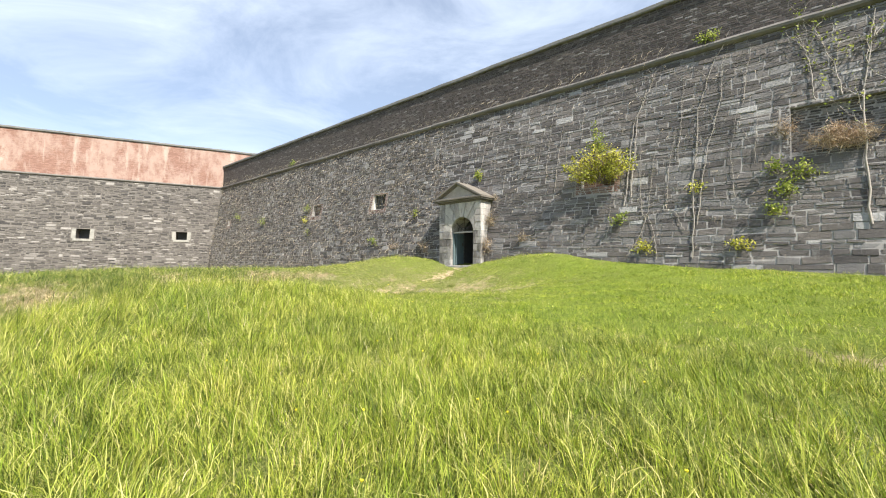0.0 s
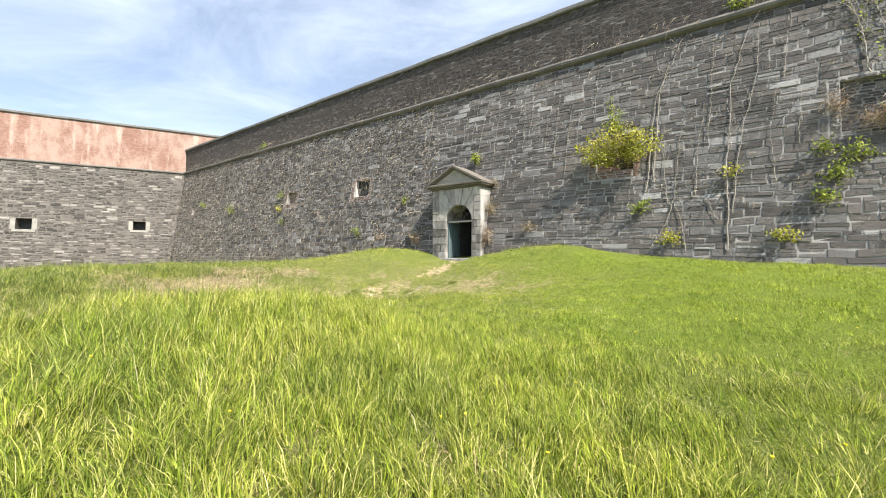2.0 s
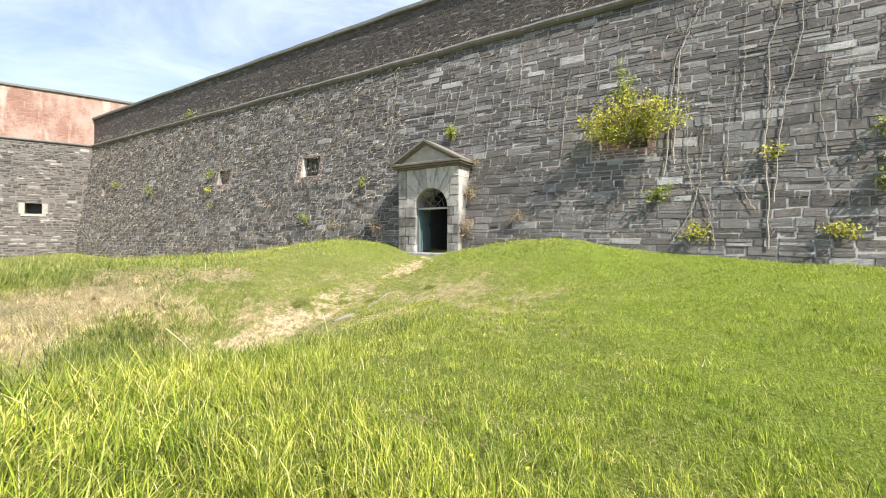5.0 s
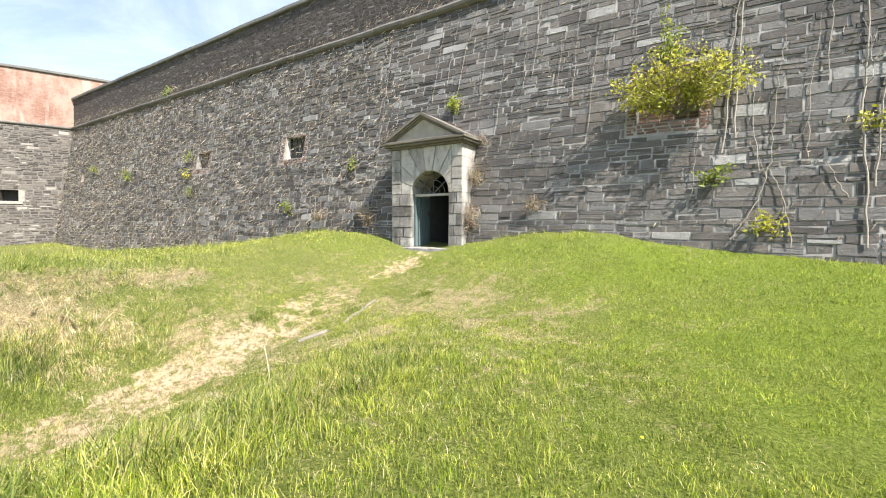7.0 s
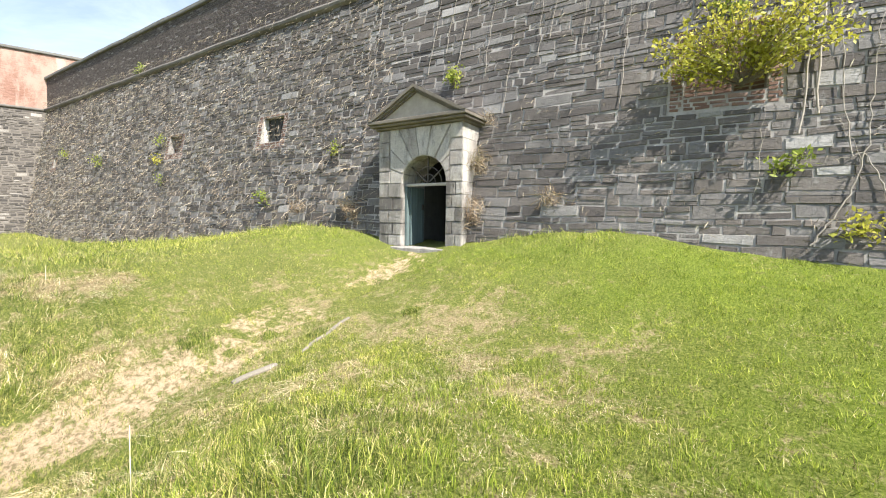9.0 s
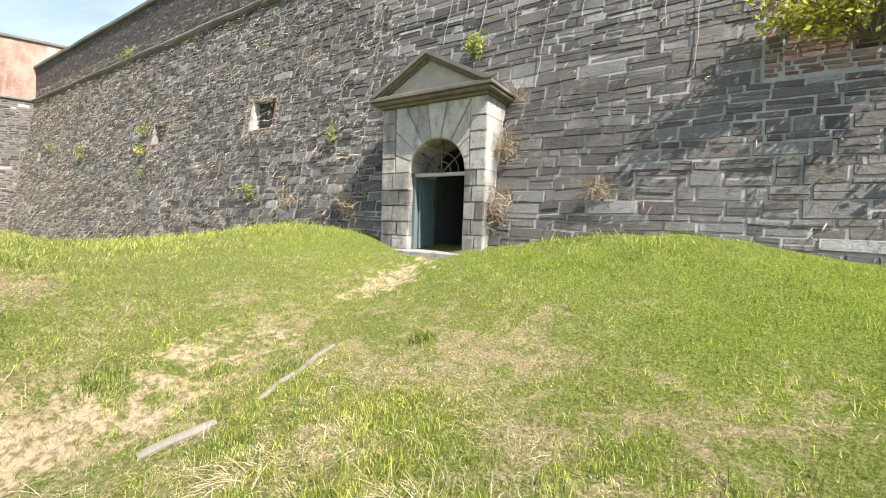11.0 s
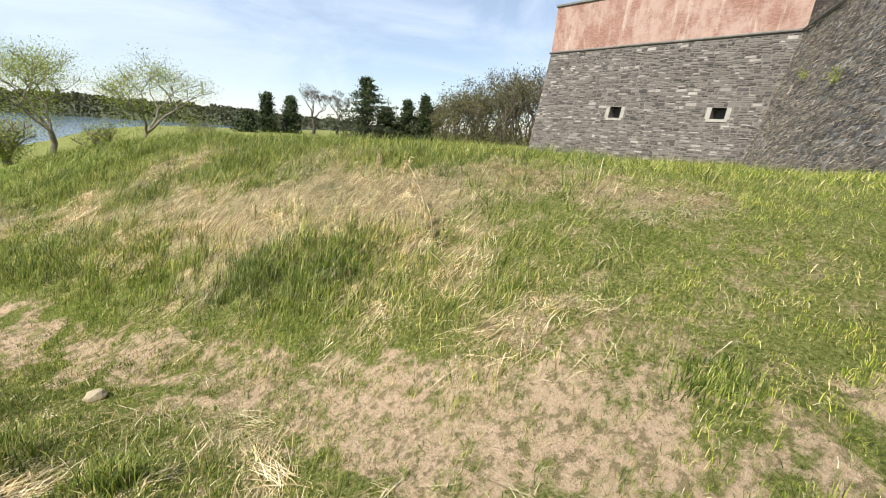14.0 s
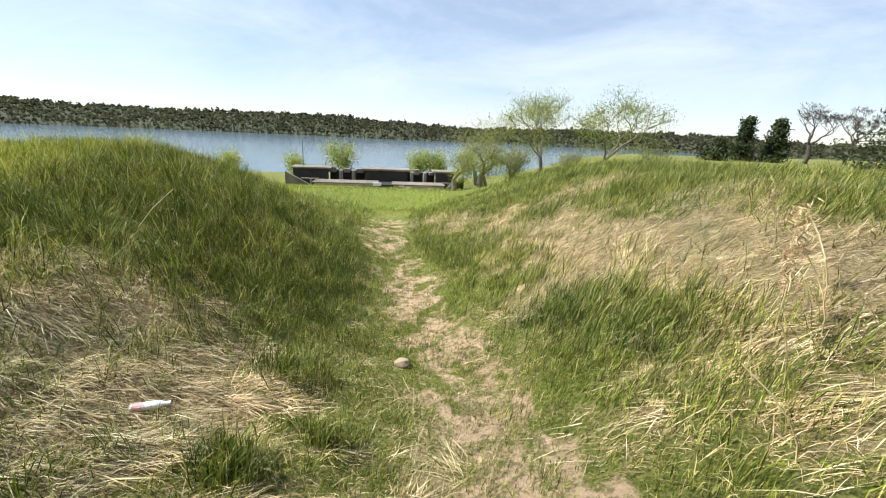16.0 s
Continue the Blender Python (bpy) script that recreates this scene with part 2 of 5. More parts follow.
M_WOODS = leaf_material("budding_woods", [(0.0, (0.085, 0.072, 0.045)), (0.5, (0.135, 0.125, 0.06)), (0.85, (0.18, 0.19, 0.068)), (1.0, (0.19, 0.145, 0.105))], 0.35)
M_FAR_CROWN = leaf_material("far_budding_crowns", [(0.0, (0.055, 0.058, 0.034)), (0.5, (0.074, 0.078, 0.044)), (1.0, (0.095, 0.094, 0.053))], 0.45, 0.9)
M_SHORE = plain_material("distant_woods", (0.05, 0.06, 0.034), 0.95, 0.45, 0.12, 0.2)
M_TWIG = leaf_material("dead_ivy_twigs", [(0.0, (0.10, 0.08, 0.06)), (0.55, (0.24, 0.2, 0.155)), (1.0, (0.5, 0.44, 0.36))], 0.1, 0.8)
M_RUST_TWIG = leaf_material("rusty_dry_weeds", [(0.0, (0.25, 0.17, 0.11)), (0.6, (0.42, 0.31, 0.22)), (1.0, (0.62, 0.52, 0.4))], 0.2, 0.8)
M_DOOR = plain_material("teal_painted_wood", (0.115, 0.155, 0.155), 0.7, 0.3, 5, 0.3, (3, 3, 0.4))
M_IRON = plain_material("old_iron", (0.09, 0.08, 0.07), 0.6, 0.4, 20, 0.3, None, 0.6)
M_LIMESTONE = plain_material("pale_weathered_limestone", (0.28, 0.265, 0.23), 0.9, 0.4, 4, 0.45)
M_TYMPANUM = plain_material("stained_tympanum_stone", (0.36, 0.322, 0.27), 0.9, 0.4, 3, 0.4)
M_WINDOW_BRICK = stone_material("window_brick", [(0.0, (0.13, 0.075, 0.055)), (0.6, (0.2, 0.115, 0.085)), (1.0, (0.3, 0.2, 0.16))], stain_amount=0.4)
M_CONCRETE = plain_material("aged_concrete", (0.2, 0.18, 0.15), 0.9, 0.7, 1.2, 0.4)
# near-black concrete: rear walls, and the block standing for a shaded opening
M_DARK_CONCRETE = plain_material("near_black_concrete", (0.04, 0.037, 0.034), 0.9, 0.5, 1.2, 0.4)
M_WOOD = plain_material("silvered_wood", (0.21, 0.185, 0.15), 0.85, 0.3, 9, 0.5, (0.5, 4, 4))
M_PLASTIC = plain_material("cloudy_plastic", (0.75, 0.76, 0.78), 0.25, 0.1, 9, 0.1)
M_LABEL = plain_material("faded_pink_label", (0.72, 0.42, 0.42), 0.5, 0.15, 9, 0.1)
M_ROCK = plain_material("tan_fieldstone", (0.36, 0.3, 0.2), 0.9, 0.3, 8, 0.5)
M_FLOWER = plain_material("yellow_petals", (0.85, 0.7, 0.03), 0.6, 0.1, 9, 0.1)


# near-white that puts sunlight on a window reveal into the colour
M_SUNLIT = plain_material("sunlit_reveal_white", (0.66, 0.63, 0.57), 0.8, 0.15, 7, 0.3)


# ---- the large structure ----
def mesh_object(name, verts, faces, mat, smooth=False):
    me = bpy.data.meshes.new(name)
    me.from_pydata([tuple(v) for v in verts], [], faces)
    me.materials.append(mat)
    if smooth:
        me.polygons.foreach_set("use_smooth", [True] * len(me.polygons))
    return new(name, me)


def fast_mesh(name, verts, tris, mat, smooth=False):
    """One mesh of many triangles, from arrays."""
    me = bpy.data.meshes.new(name)
    me.vertices.add(len(verts))
    me.vertices.foreach_set("co", np.asarray(verts, np.float32).ravel())
    me.loops.add(tris.size)
    me.loops.foreach_set("vertex_index", np.asarray(tris, np.int32).ravel())
    me.polygons.add(len(tris))
    me.polygons.foreach_set("loop_start", np.arange(0, tris.size, 3, dtype=np.int32))
    me.polygons.foreach_set("use_smooth", np.full(len(tris), smooth))
    me.update(calc_edges=True)
    me.validate()
    me.materials.append(mat)
    return new(name, me)


def part(name, bm, mat, parent, label=""):
    me = bpy.data.meshes.new(name)
    bm.to_mesh(me)
    bm.free()
    me.materials.append(mat)
    ob = new(name, me)
    ob.parent = parent
    if label:
        ob["label"] = label
    return ob


def box(bm, x0, x1, y0, y1, z0, z1, bevel=0.0):
    made = bmesh.ops.create_cube(bm, size=1)["verts"]
    for v in made:
        v.co = Vector((x0 + (v.co.x + 0.5) * (x1 - x0), y0 + (v.co.y + 0.5) * (y1 - y0), z0 + (v.co.z + 0.5) * (z1 - z0)))
    if bevel:
        edges = {e for v in made for e in v.link_edges}
        bmesh.ops.bevel(bm, geom=list(edges), offset=bevel, segments=1, affect="EDGES")
    return bm


def prism(bm, outline, y0, y1):
    """An outline in x and z, drawn out from y0 to y1."""
    a = [bm.verts.new((x, y0, z)) for x, z in outline]
    b = [bm.verts.new((x, y1, z)) for x, z in outline]
    n = len(outline)
    bm.faces.new(a)
    bm.faces.new(b[::-1])
    for i in range(n):
        bm.faces.new((a[(i + 1) % n], a[i], b[i], b[(i + 1) % n]))
    bmesh.ops.recalc_face_normals(bm, faces=bm.faces)
    return bm


# gentle swells of the ground: x, y, breadth, length, height
SWELLS = [
    (-0.5, 14.6, 0.8, 0.5, 0.13),
    (-4.6, 1, 2, 3.5, 0.22),
    (-4.6, 6.5, 2, 3, 0.20),
    (-4.2, 11, 2.4, 2.4, 0.10),
    (-4.6, 15.5, 2.6, 1.8, 0.67),
    (3, 15.4, 2.2, 1.8, 0.74),
    (8, 14, 3.5, 3, 0.34),
    (6.5, 6, 2.6, 3, 0.02),
    (4, 2, 1.8, 2.6, 0.98),
    (11, 2, 4, 4, 0.04),
    (0, 4.5, 1.5, 3, -1.04),
    (0, 9, 1.5, 2.2, -0.34),
    (-0.6, 13.6, 0.9, 1.3, -0.32),
    (13, 8, 5, 4, 0.10),
    (-12, 12, 6, 5, 0.26),
    (-22, 9, 8, 8, -0.80),
    (-12, 2, 6, 6, 1.00),
    (3, 11.5, 2.2, 2, -0.35),
    (0, -5, 3, 5, -1.12),
    (-6, -6, 3, 5, 0.99),
    (7, -5, 4, 5, 0.52),
    (-1, 7, 1, 1.2, -0.18),
]
TRACK = [(-0.5, 14.8), (-0.75, 13.0), (-0.5, 11.3), (-0.45, 9.8), (-0.45, 8.0), (-0.45, 7.0), (-0.35, 5.5), (-0.2, 4.2), (0.1, 2.4), (0.4, 0.5), (0.3, -3.5), (0.2, -7)]


def smooth01(a, b, v):
    u = np.clip((v - a) / (b - a), 0, 1)
    return u * u * (3 - 2 * u)


def rough_field(x, y, scale, seed):
    """Soft pseudo-random waves, -1 to 1."""
    rng = np.random.RandomState(seed)
    out = 0
    for k in range(7):
        a, f, p = rng.uniform(0, math.tau), rng.uniform(0.6, 1.8) / scale, rng.uniform(0, math.tau)
        out = out + np.sin((x * math.cos(a) + y * math.sin(a)) * f * 3 + p + 1.3 * np.sin((x * math.sin(a) - y * math.cos(a)) * f * 2 + p))
    return out / 4.5


def mottle(x, y, scale, seed, octaves=3):
    """Uneven patches without a period, about -1 to 1."""
    table = np.random.RandomState(seed).uniform(-1, 1, (128, 128))
    out, amp = 0, 1.0
    for k in range(octaves):
        u, v = x / scale + 17.3 * k, y / scale + 5.1 * k
        i, j = np.floor(u).astype(int), np.floor(v).astype(int)
        a, b = u - i, v - j
        a, b = a * a * (3 - 2 * a), b * b * (3 - 2 * b)
        g = lambda p, q: table[p % 128, q % 128]
        out = out + amp * ((g(i, j) * (1 - a) + g(i + 1, j) * a) * (1 - b) + (g(i, j + 1) * (1 - a) + g(i + 1, j + 1) * a) * b)
        scale, amp = scale * 0.5, amp * 0.6
    return out / 1.2


def ground_height(x, y):
    x, y = np.asarray(x, float), np.asarray(y, float)
    fall = 0.13 * (1 - 0.8 * smooth01(-12, -40, x))
    h = 0.55 + 0.075 * np.clip(y, 0, 16) - fall * np.logaddexp(0, -np.maximum(y, -44) / 2) * 2
    for cx, cy, sx, sy, amp in SWELLS:
        h = h + amp * np.exp(-(((x - cx) / sx) ** 2 + ((y - cy) / sy) ** 2) / 2)
    near = np.exp(-((x + 2) ** 2 + (y - 5) ** 2) / 900)
    h = h + near * (0.05 * rough_field(x, y, 1.6, 3) + 0.022 * rough_field(x, y, 0.6, 4) + 0.03 * mottle(x, y, 0.34, 14, 2))
    bluff = smooth01(-60, -105, y + 0.35 * np.minimum(x + 30, 0) * -1)
    return h * (1 - bluff) - 24 * bluff


def track_distance(x, y):
    d = np.full(np.shape(x), 99.0)
    for (x0, y0), (x1, y1) in zip(TRACK, TRACK[1:]):
        dx, dy = x1 - x0, y1 - y0
        k = np.clip(((x - x0) * dx + (y - y0) * dy) / (dx * dx + dy * dy), 0, 1)
        d = np.minimum(d, np.hypot(x - x0 - k * dx, y - y0 - k * dy))
    return d


def blob(x, y, cx, cy, sx, sy):
    return np.exp(-(((x - cx) / sx) ** 2 + ((y - cy) / sy) ** 2) / 2)


BARE_SPOTS = [(-0.5, 14.2, 0.4, 0.6, 0.26), (-0.8, 13.1, 0.3, 0.5, 0.2), (-0.65, 10.6, 0.5, 0.6, 0.17), (-0.2, 9.6, 0.8, 1.0, 0.16), (-0.55, 8.5, 0.5, 0.6, 0.22), (-1.0, 9.2, 0.8, 0.7, 0.1), (1.5, 10.6, 1.6, 1.3, 0.07), (1.0, 12.2, 0.7, 0.5, 0.08)]
# dead thatch: x, y, breadth, length, share
DRY_SPOTS = [(-2.2, 3.3, 0.5, 1.0, 0.65), (-1.9, 1.5, 0.55, 0.8, 0.65), (-3.7, 0.9, 0.6, 0.7, 0.6), (-1.0, -2.4, 0.5, 0.9, 0.75), (-1.6, -0.7, 0.45, 0.8, 0.65), (-1.75, 5.15, 0.32, 0.35, 0.7), (-2.5, 5.2, 0.55, 0.7, 0.6), (-3.0, 6.0, 0.7, 0.7, 0.6),
             (-2.75, 6.9, 0.45, 0.4, 0.62), (-4.1, 7.5, 0.6, 0.6, 0.6), (-3.7, 8.6, 0.45, 0.35, 0.5), (-3.4, 9.65, 0.35, 0.3, 0.62), (-1.7, 8.3, 0.5, 0.5, 0.16), (-2.6, 8.4, 1.0, 0.9, 0.12), (1.75, 6.95, 0.5, 0.55, 0.8), (2.4, 6.3, 0.5, 0.5, 0.3),
             (1.8, 10.6, 1.7, 1.6, 0.15), (-0.6, 10.2, 1.2, 2.2, 0.24), (-14, 9, 7, 3, 0.25), (3.4, 9.8, 1.5, 1.5, 0.22), (2.2, 12.4, 0.7, 0.8, 0.2), (-1.6, 13.3, 0.6, 0.6, 0.2), (4.2, 11.4, 0.8, 0.6, 0.16), (11.8, 5.9, 0.3, 0.25, 0.5), (-4.2, 1.2, 1.0, 0.5, 0.35), (-4.4, 4.4, 0.8, 0.7, 0.3)]
LUSH_SPOTS = [(9.5, 11.5, 3.6, 3.2, 0.95), (5.6, 13.8, 2.0, 0.9, 0.75), (1.4, 14.3, 1.3, 0.5, 0.45), (8.0, 7.0, 1.8, 2.2, 0.45), (-3.2, 14.2, 1.8, 0.9, 0.4), (0.2, -16, 10, 14, 0.9), (-1.2, 4.4, 0.5, 1.0, 0.5), (-1.9, 6.3, 0.5, 0.4, 0.5), (13.5, 6.5, 2.5, 3.0, 0.5)]


def spots(table, x, y):
    return sum(share * blob(x, y, cx, cy, sx, sy) for cx, cy, sx, sy, share in table)


def dirt_amount(x, y):
    d = track_distance(x, y)
    trod = (0.1 + 0.3 * smooth01(9, 7.5, y) * smooth01(-7, -3, y)) * np.exp(-(d / 0.55) ** 4)
    return np.clip(trod * (1 + 0.8 * mottle(x, y, 0.3, 8)) + spots(BARE_SPOTS, x, y) * (1 + 0.5 * mottle(x, y, 0.5, 18)), 0, 0.45)


def dry_amount(x, y):
    w = spots(DRY_SPOTS, x, y) + 0.2 * np.exp(-(track_distance(x, y) / 0.6) ** 2) * smooth01(9, 7.5, y)
    return np.clip(w * 0.95 + 0.06 + (0.1 + 0.6 * np.minimum(w, 0.5)) * mottle(x, y, 0.6, 9, 4), 0, 1)


def lush_amount(x, y):
    return np.clip(spots(LUSH_SPOTS, x, y) * (1 + 0.35 * mottle(x, y, 0.8, 29)), 0, 1)


def grid_lines(lo, hi, step, far):
    fine = np.arange(lo, hi + 1e-6, step)
    out, s = [hi], step
    while out[-1] < far:
        s *= 1.28
        out.append(out[-1] + s)
    back, s = [lo], step
    while back[-1] > -far:
        s *= 1.28
        back.append(back[-1] - s)
    return np.concatenate([back[:0:-1], fine, out[1:]])


def make_ground():
    xs, ys = grid_lines(-5.2, 7, 0.1, 3000), grid_lines(-3, 15.6, 0.1, 3000)
    gx, gy = np.meshgrid(xs, ys)
    gz = ground_height(gx, gy)
    n, k = gx.shape
    idx = np.arange(n * k).reshape(n, k)
    a, b, c, d = idx[:-1, :-1].ravel(), idx[:-1, 1:].ravel(), idx[1:, 1:].ravel(), idx[1:, :-1].ravel()
    tris = np.concatenate([np.stack([a, b, c], 1), np.stack([a, c, d], 1)])
    ob = fast_mesh("ground", np.stack([gx, gy, gz], -1).reshape(-1, 3), tris, M_TURF, True)
    for name, f in (("dirt", dirt_amount), ("dry", dry_amount), ("lush", lush_amount)):
        at = ob.data.attributes.new(name, "FLOAT", "POINT")
        at.data.foreach_set("value", f(gx, gy).ravel().astype(np.float32))
    tagged(ob, "uneven grassy ground with worn earth track", "ground", kind="structure")


make_ground()
water = mesh_object("water", [(-4500, -4500, -18), (4500, -4500, -18), (4500, -95, -18), (-4500, -95, -18)], [(0, 1, 2, 3)], M_WATER)
tagged(water, "broad calm river, grey-blue under the sky", "water", kind="structure")

# the two walls: foot lines, and how far the face leans back
BATTER, CORD_Z, CURTAIN_TOP, FLANK_TOP = 0.2, 9.6, 11.8, 13.5
MAIN_Y = 15.25
CORNER, SOUTH = Vector((-33.1, 16.67, 0)), Vector((-40.0, -0.2, 0))
FLANK_DIR = (SOUTH - CORNER).normalized()
FLANK_NORMAL = Vector((-FLANK_DIR.y, FLANK_DIR.x, 0))
if FLANK_NORMAL.x < 0:
    FLANK_NORMAL = -FLANK_NORMAL
FLANK_LENGTH = (SOUTH - CORNER).length


def on_main(u, z, out=0.0):
    return (u, MAIN_Y + BATTER * (z - 2.5) - out, z)


def on_flank(u, z, out=0.0):
    """u runs from the inner corner towards the south end."""
    p = CORNER + FLANK_DIR * u + FLANK_NORMAL * (BATTER * (CORD_Z - z) + out)
    return (p.x, p.y, z)


def on_parapet(u, z, out=0.0):
    return (u, 16.67 + 0.03 * (z - CORD_Z) - out, z)


def on_red(u, z, out=0.0):
    p = CORNER + FLANK_DIR * u + FLANK_NORMAL * (out - 0.03 * (z - CORD_Z))
    return (p.x, p.y, z)


def rubble(u0, u1, z0, z1, course, length, holes, seed, gap=0.022, proud=(0.006, 0.04), wave=0.0):
    """Stones of a rubble face: corner offsets in u and z, and how proud each stands; wave: how far the courses rise and fall."""
    rng = np.random.RandomState(seed)
    table = np.random.RandomState(seed + 500).uniform(-1, 1, (64, 64))

    def lift(u, z):
        p, q = u / 0.8 + 200, z / 0.45 + 50
        i, j = int(p), int(q)
        a, b = p - i, q - j
        g = lambda m, n: table[m % 64, n % 64]
        return (g(i, j) * (1 - a) + g(i + 1, j) * a) * (1 - b) + (g(i, j + 1) * (1 - a) + g(i + 1, j + 1) * a) * b

    stones, z = [], z0
    while z < z1 - 0.04:
        h = min(rng.uniform(*course), z1 - z)
        if z1 - z - h < 0.05:
            h = z1 - z
        u = u0 - rng.uniform(0, length[1])
        while u < u1:
            w = rng.uniform(*length) * (0.7 + h / course[1] * 0.6)
            a, b = max(u, u0), min(u + w, u1)
            u += w
            for ha, hb, hz0, hz1 in holes:
                if hz0 < z + h * 0.5 < hz1:
                    if a < ha < b:
                        b = min(b, ha)
                    elif a < hb < b:
                        a = max(a, hb)
                    elif a >= ha and b <= hb:
                        b = a
            if b - a < 0.05:
                continue
            if rng.rand() < 0.3 and h > course[0] * 1.4:
                cut = rng.uniform(0.35, 0.65) * h
                pieces = [(z, z + cut), (z + cut, z + h)]
            else:
                pieces = [(z, z + h)]
            for p, q in pieces:
                g = gap * rng.uniform(0.5, 1.3)
                jit = rng.uniform(-0.017, 0.017, 8) * min(1, (q - p) / 0.15)
                tilt = rng.uniform(-0.02, 0.02)
                outline = [(u_, z_ + wave * lift(u_, z_)) for u_, z_ in [(a + g + abs(jit[0]), p + g + jit[1]), (b - g - abs(jit[2]), p + g + jit[3] + tilt), (b - g - abs(jit[4]), q - g + jit[5] + tilt), (a + g + abs(jit[6]), q - g + jit[7])]]
                stones.append((outline, rng.uniform(*proud), rng.uniform(-0.2, 0.2, 4) * proud[1]))
        z += h
    return stones


FACES = [(0, 1, 5), (0, 5, 4), (1, 2, 6), (1, 6, 5), (2, 3, 7), (2, 7, 6), (3, 0, 4), (3, 4, 7), (4, 5, 6), (4, 6, 7)]


def stone_verts(stone, place):
    outline, proud, tilt = stone
    cu, cz = sum(p[0] for p in outline) / 4, sum(p[1] for p in outline) / 4
    foot = [place(u, z, -0.03) for u, z in outline]
    rim = [place(u + (cu - u) * min(0.2, 0.015 / max(0.02, abs(cu - u))), z + (cz - z) * min(0.25, 0.013 / max(0.02, abs(cz - z))), proud + d) for (u, z), d in zip(outline, tilt)]
    return foot + rim


def stones_joined(name, stones, place, mat, parent):
    v = np.array([stone_verts(s, place) for s in stones]).reshape(-1, 3)
    f = (np.arange(len(stones))[:, None, None] * 8 + np.array(FACES)[None]).reshape(-1, 3)
    ob = fast_mesh(name, v, f, mat)
    ob.parent = parent
    return tagged(ob, kind="stuff")


def stones_single(name, stones, place, mat, parent):
    for s in stones:
        v = np.array(stone_verts(s, place))
        me = bpy.data.meshes.new(name)
        me.from_pydata([tuple(p) for p in v], [], FACES)
        me.materials.append(mat)
        new(name, me).parent = parent


def wall_prism(bm, place_low, place_high, u0, u1, z0, z1, back):
    """A stretch of wall whose face follows the two place functions at its foot and head."""
    quad = [place_low(u0, z0), place_low(u1, z0), place_high(u1, z1), place_high(u0, z1)]
    a = [bm.verts.new(p) for p in quad]
    b = [bm.verts.new((p[0] + back[0], p[1] + back[1], p[2])) for p in quad]
    bm.faces.new(a)
    bm.faces.new(b[::-1])
    for i in range(4):
        bm.faces.new((a[(i + 1) % 4], a[i], b[i], b[(i + 1) % 4]))
    bmesh.ops.recalc_face_normals(bm, faces=bm.faces)


EAST = 34.0
PORTAL = (-1.93, 0.5, -1.0, 4.95)
WINDOWS = [(-8.25, -7.1, 5.28, 6.16), (-14.9, -13.85, 5.35, 6.1), (-29.6, -29.1, 5.5, 6.1), (11.05, 13.3, 5.4, 6.8), (4.75, 6.0, 5.05, 6.3)]
bm = bmesh.new()
edges = [-34.5, *[v for w in sorted(WINDOWS[:3]) for v in w[:2]], -1.6, 0.25, 4.75, 6.0, 11.05, 13.3, EAST]
for a, b in zip(edges, edges[1:]):
    hole = [w for w in WINDOWS if abs(w[0] - a) < 0.01]
    if hole:
        wall_prism(bm, on_main, on_main, a, b, -1.0, hole[0][2], (0, 3))
        wall_prism(bm, on_main, on_main, a, b, hole[0][3], CORD_Z, (0, 3))
    elif abs(a + 1.6) < 0.01:
        wall_prism(bm, on_main, on_main, a, b, 4.5, CORD_Z, (0, 3))
        wall_prism(bm, on_main, on_main, a, b, -1.0, 1.9, (0, 3))
    else:
        wall_prism(bm, on_main, on_main, a, b, -1.0, CORD_Z, (0, 3))
wall_main = part("wall_north", bm, M_MORTAR, None)
tagged(wall_main, "tall dark battered slate rubble wall with vines", "wall", kind="structure")
bm = bmesh.new()
wall_prism(bm, on_parapet, on_parapet, -34.0, EAST, CORD_Z, CURTAIN_TOP - 0.14, (0, 1.6))
parapet = part("parapet_wall", bm, M_SOOT_MORTAR, None)
tagged(parapet, "sooty brick parapet above the stone cordon", "wall", kind="structure")
bm = bmesh.new()
LOOPS = [(2.9, 3.8, 4.2, 4.95), (10.2, 11.15, 4.07, 4.93)]
for a, b, low, high in ((-1.5, 2.9, None, None), (2.9, 3.8, 4.2, 4.95), (3.8, 10.2, None, None), (10.2, 11.15, 4.07, 4.93), (11.15, FLANK_LENGTH, None, None)):
    if low:
        wall_prism(bm, on_flank, on_flank, a, b, -1.5, low, (-3, 1.3))
        wall_prism(bm, on_flank, on_flank, a, b, high, CORD_Z, (-3, 1.3))
    else:
        wall_prism(bm, on_flank, on_flank, a, b, -1.5, CORD_Z, (-3, 1.3))
wall_flank = part("wall_west", bm, M_MORTAR_PALE, None)
tagged(wall_flank, "pale grey battered rubble wall with two square loopholes", "wall", kind="structure")
bm = bmesh.new()
wall_prism(bm, on_red, on_red, -9, FLANK_LENGTH, CORD_Z, FLANK_TOP - 0.16, (-2, 0.85))
red_wall = part("red_parapet_wall", bm, M_RED, None)
tagged(red_wall, "weathered red brick parapet with pale streaks", "wall", kind="structure")


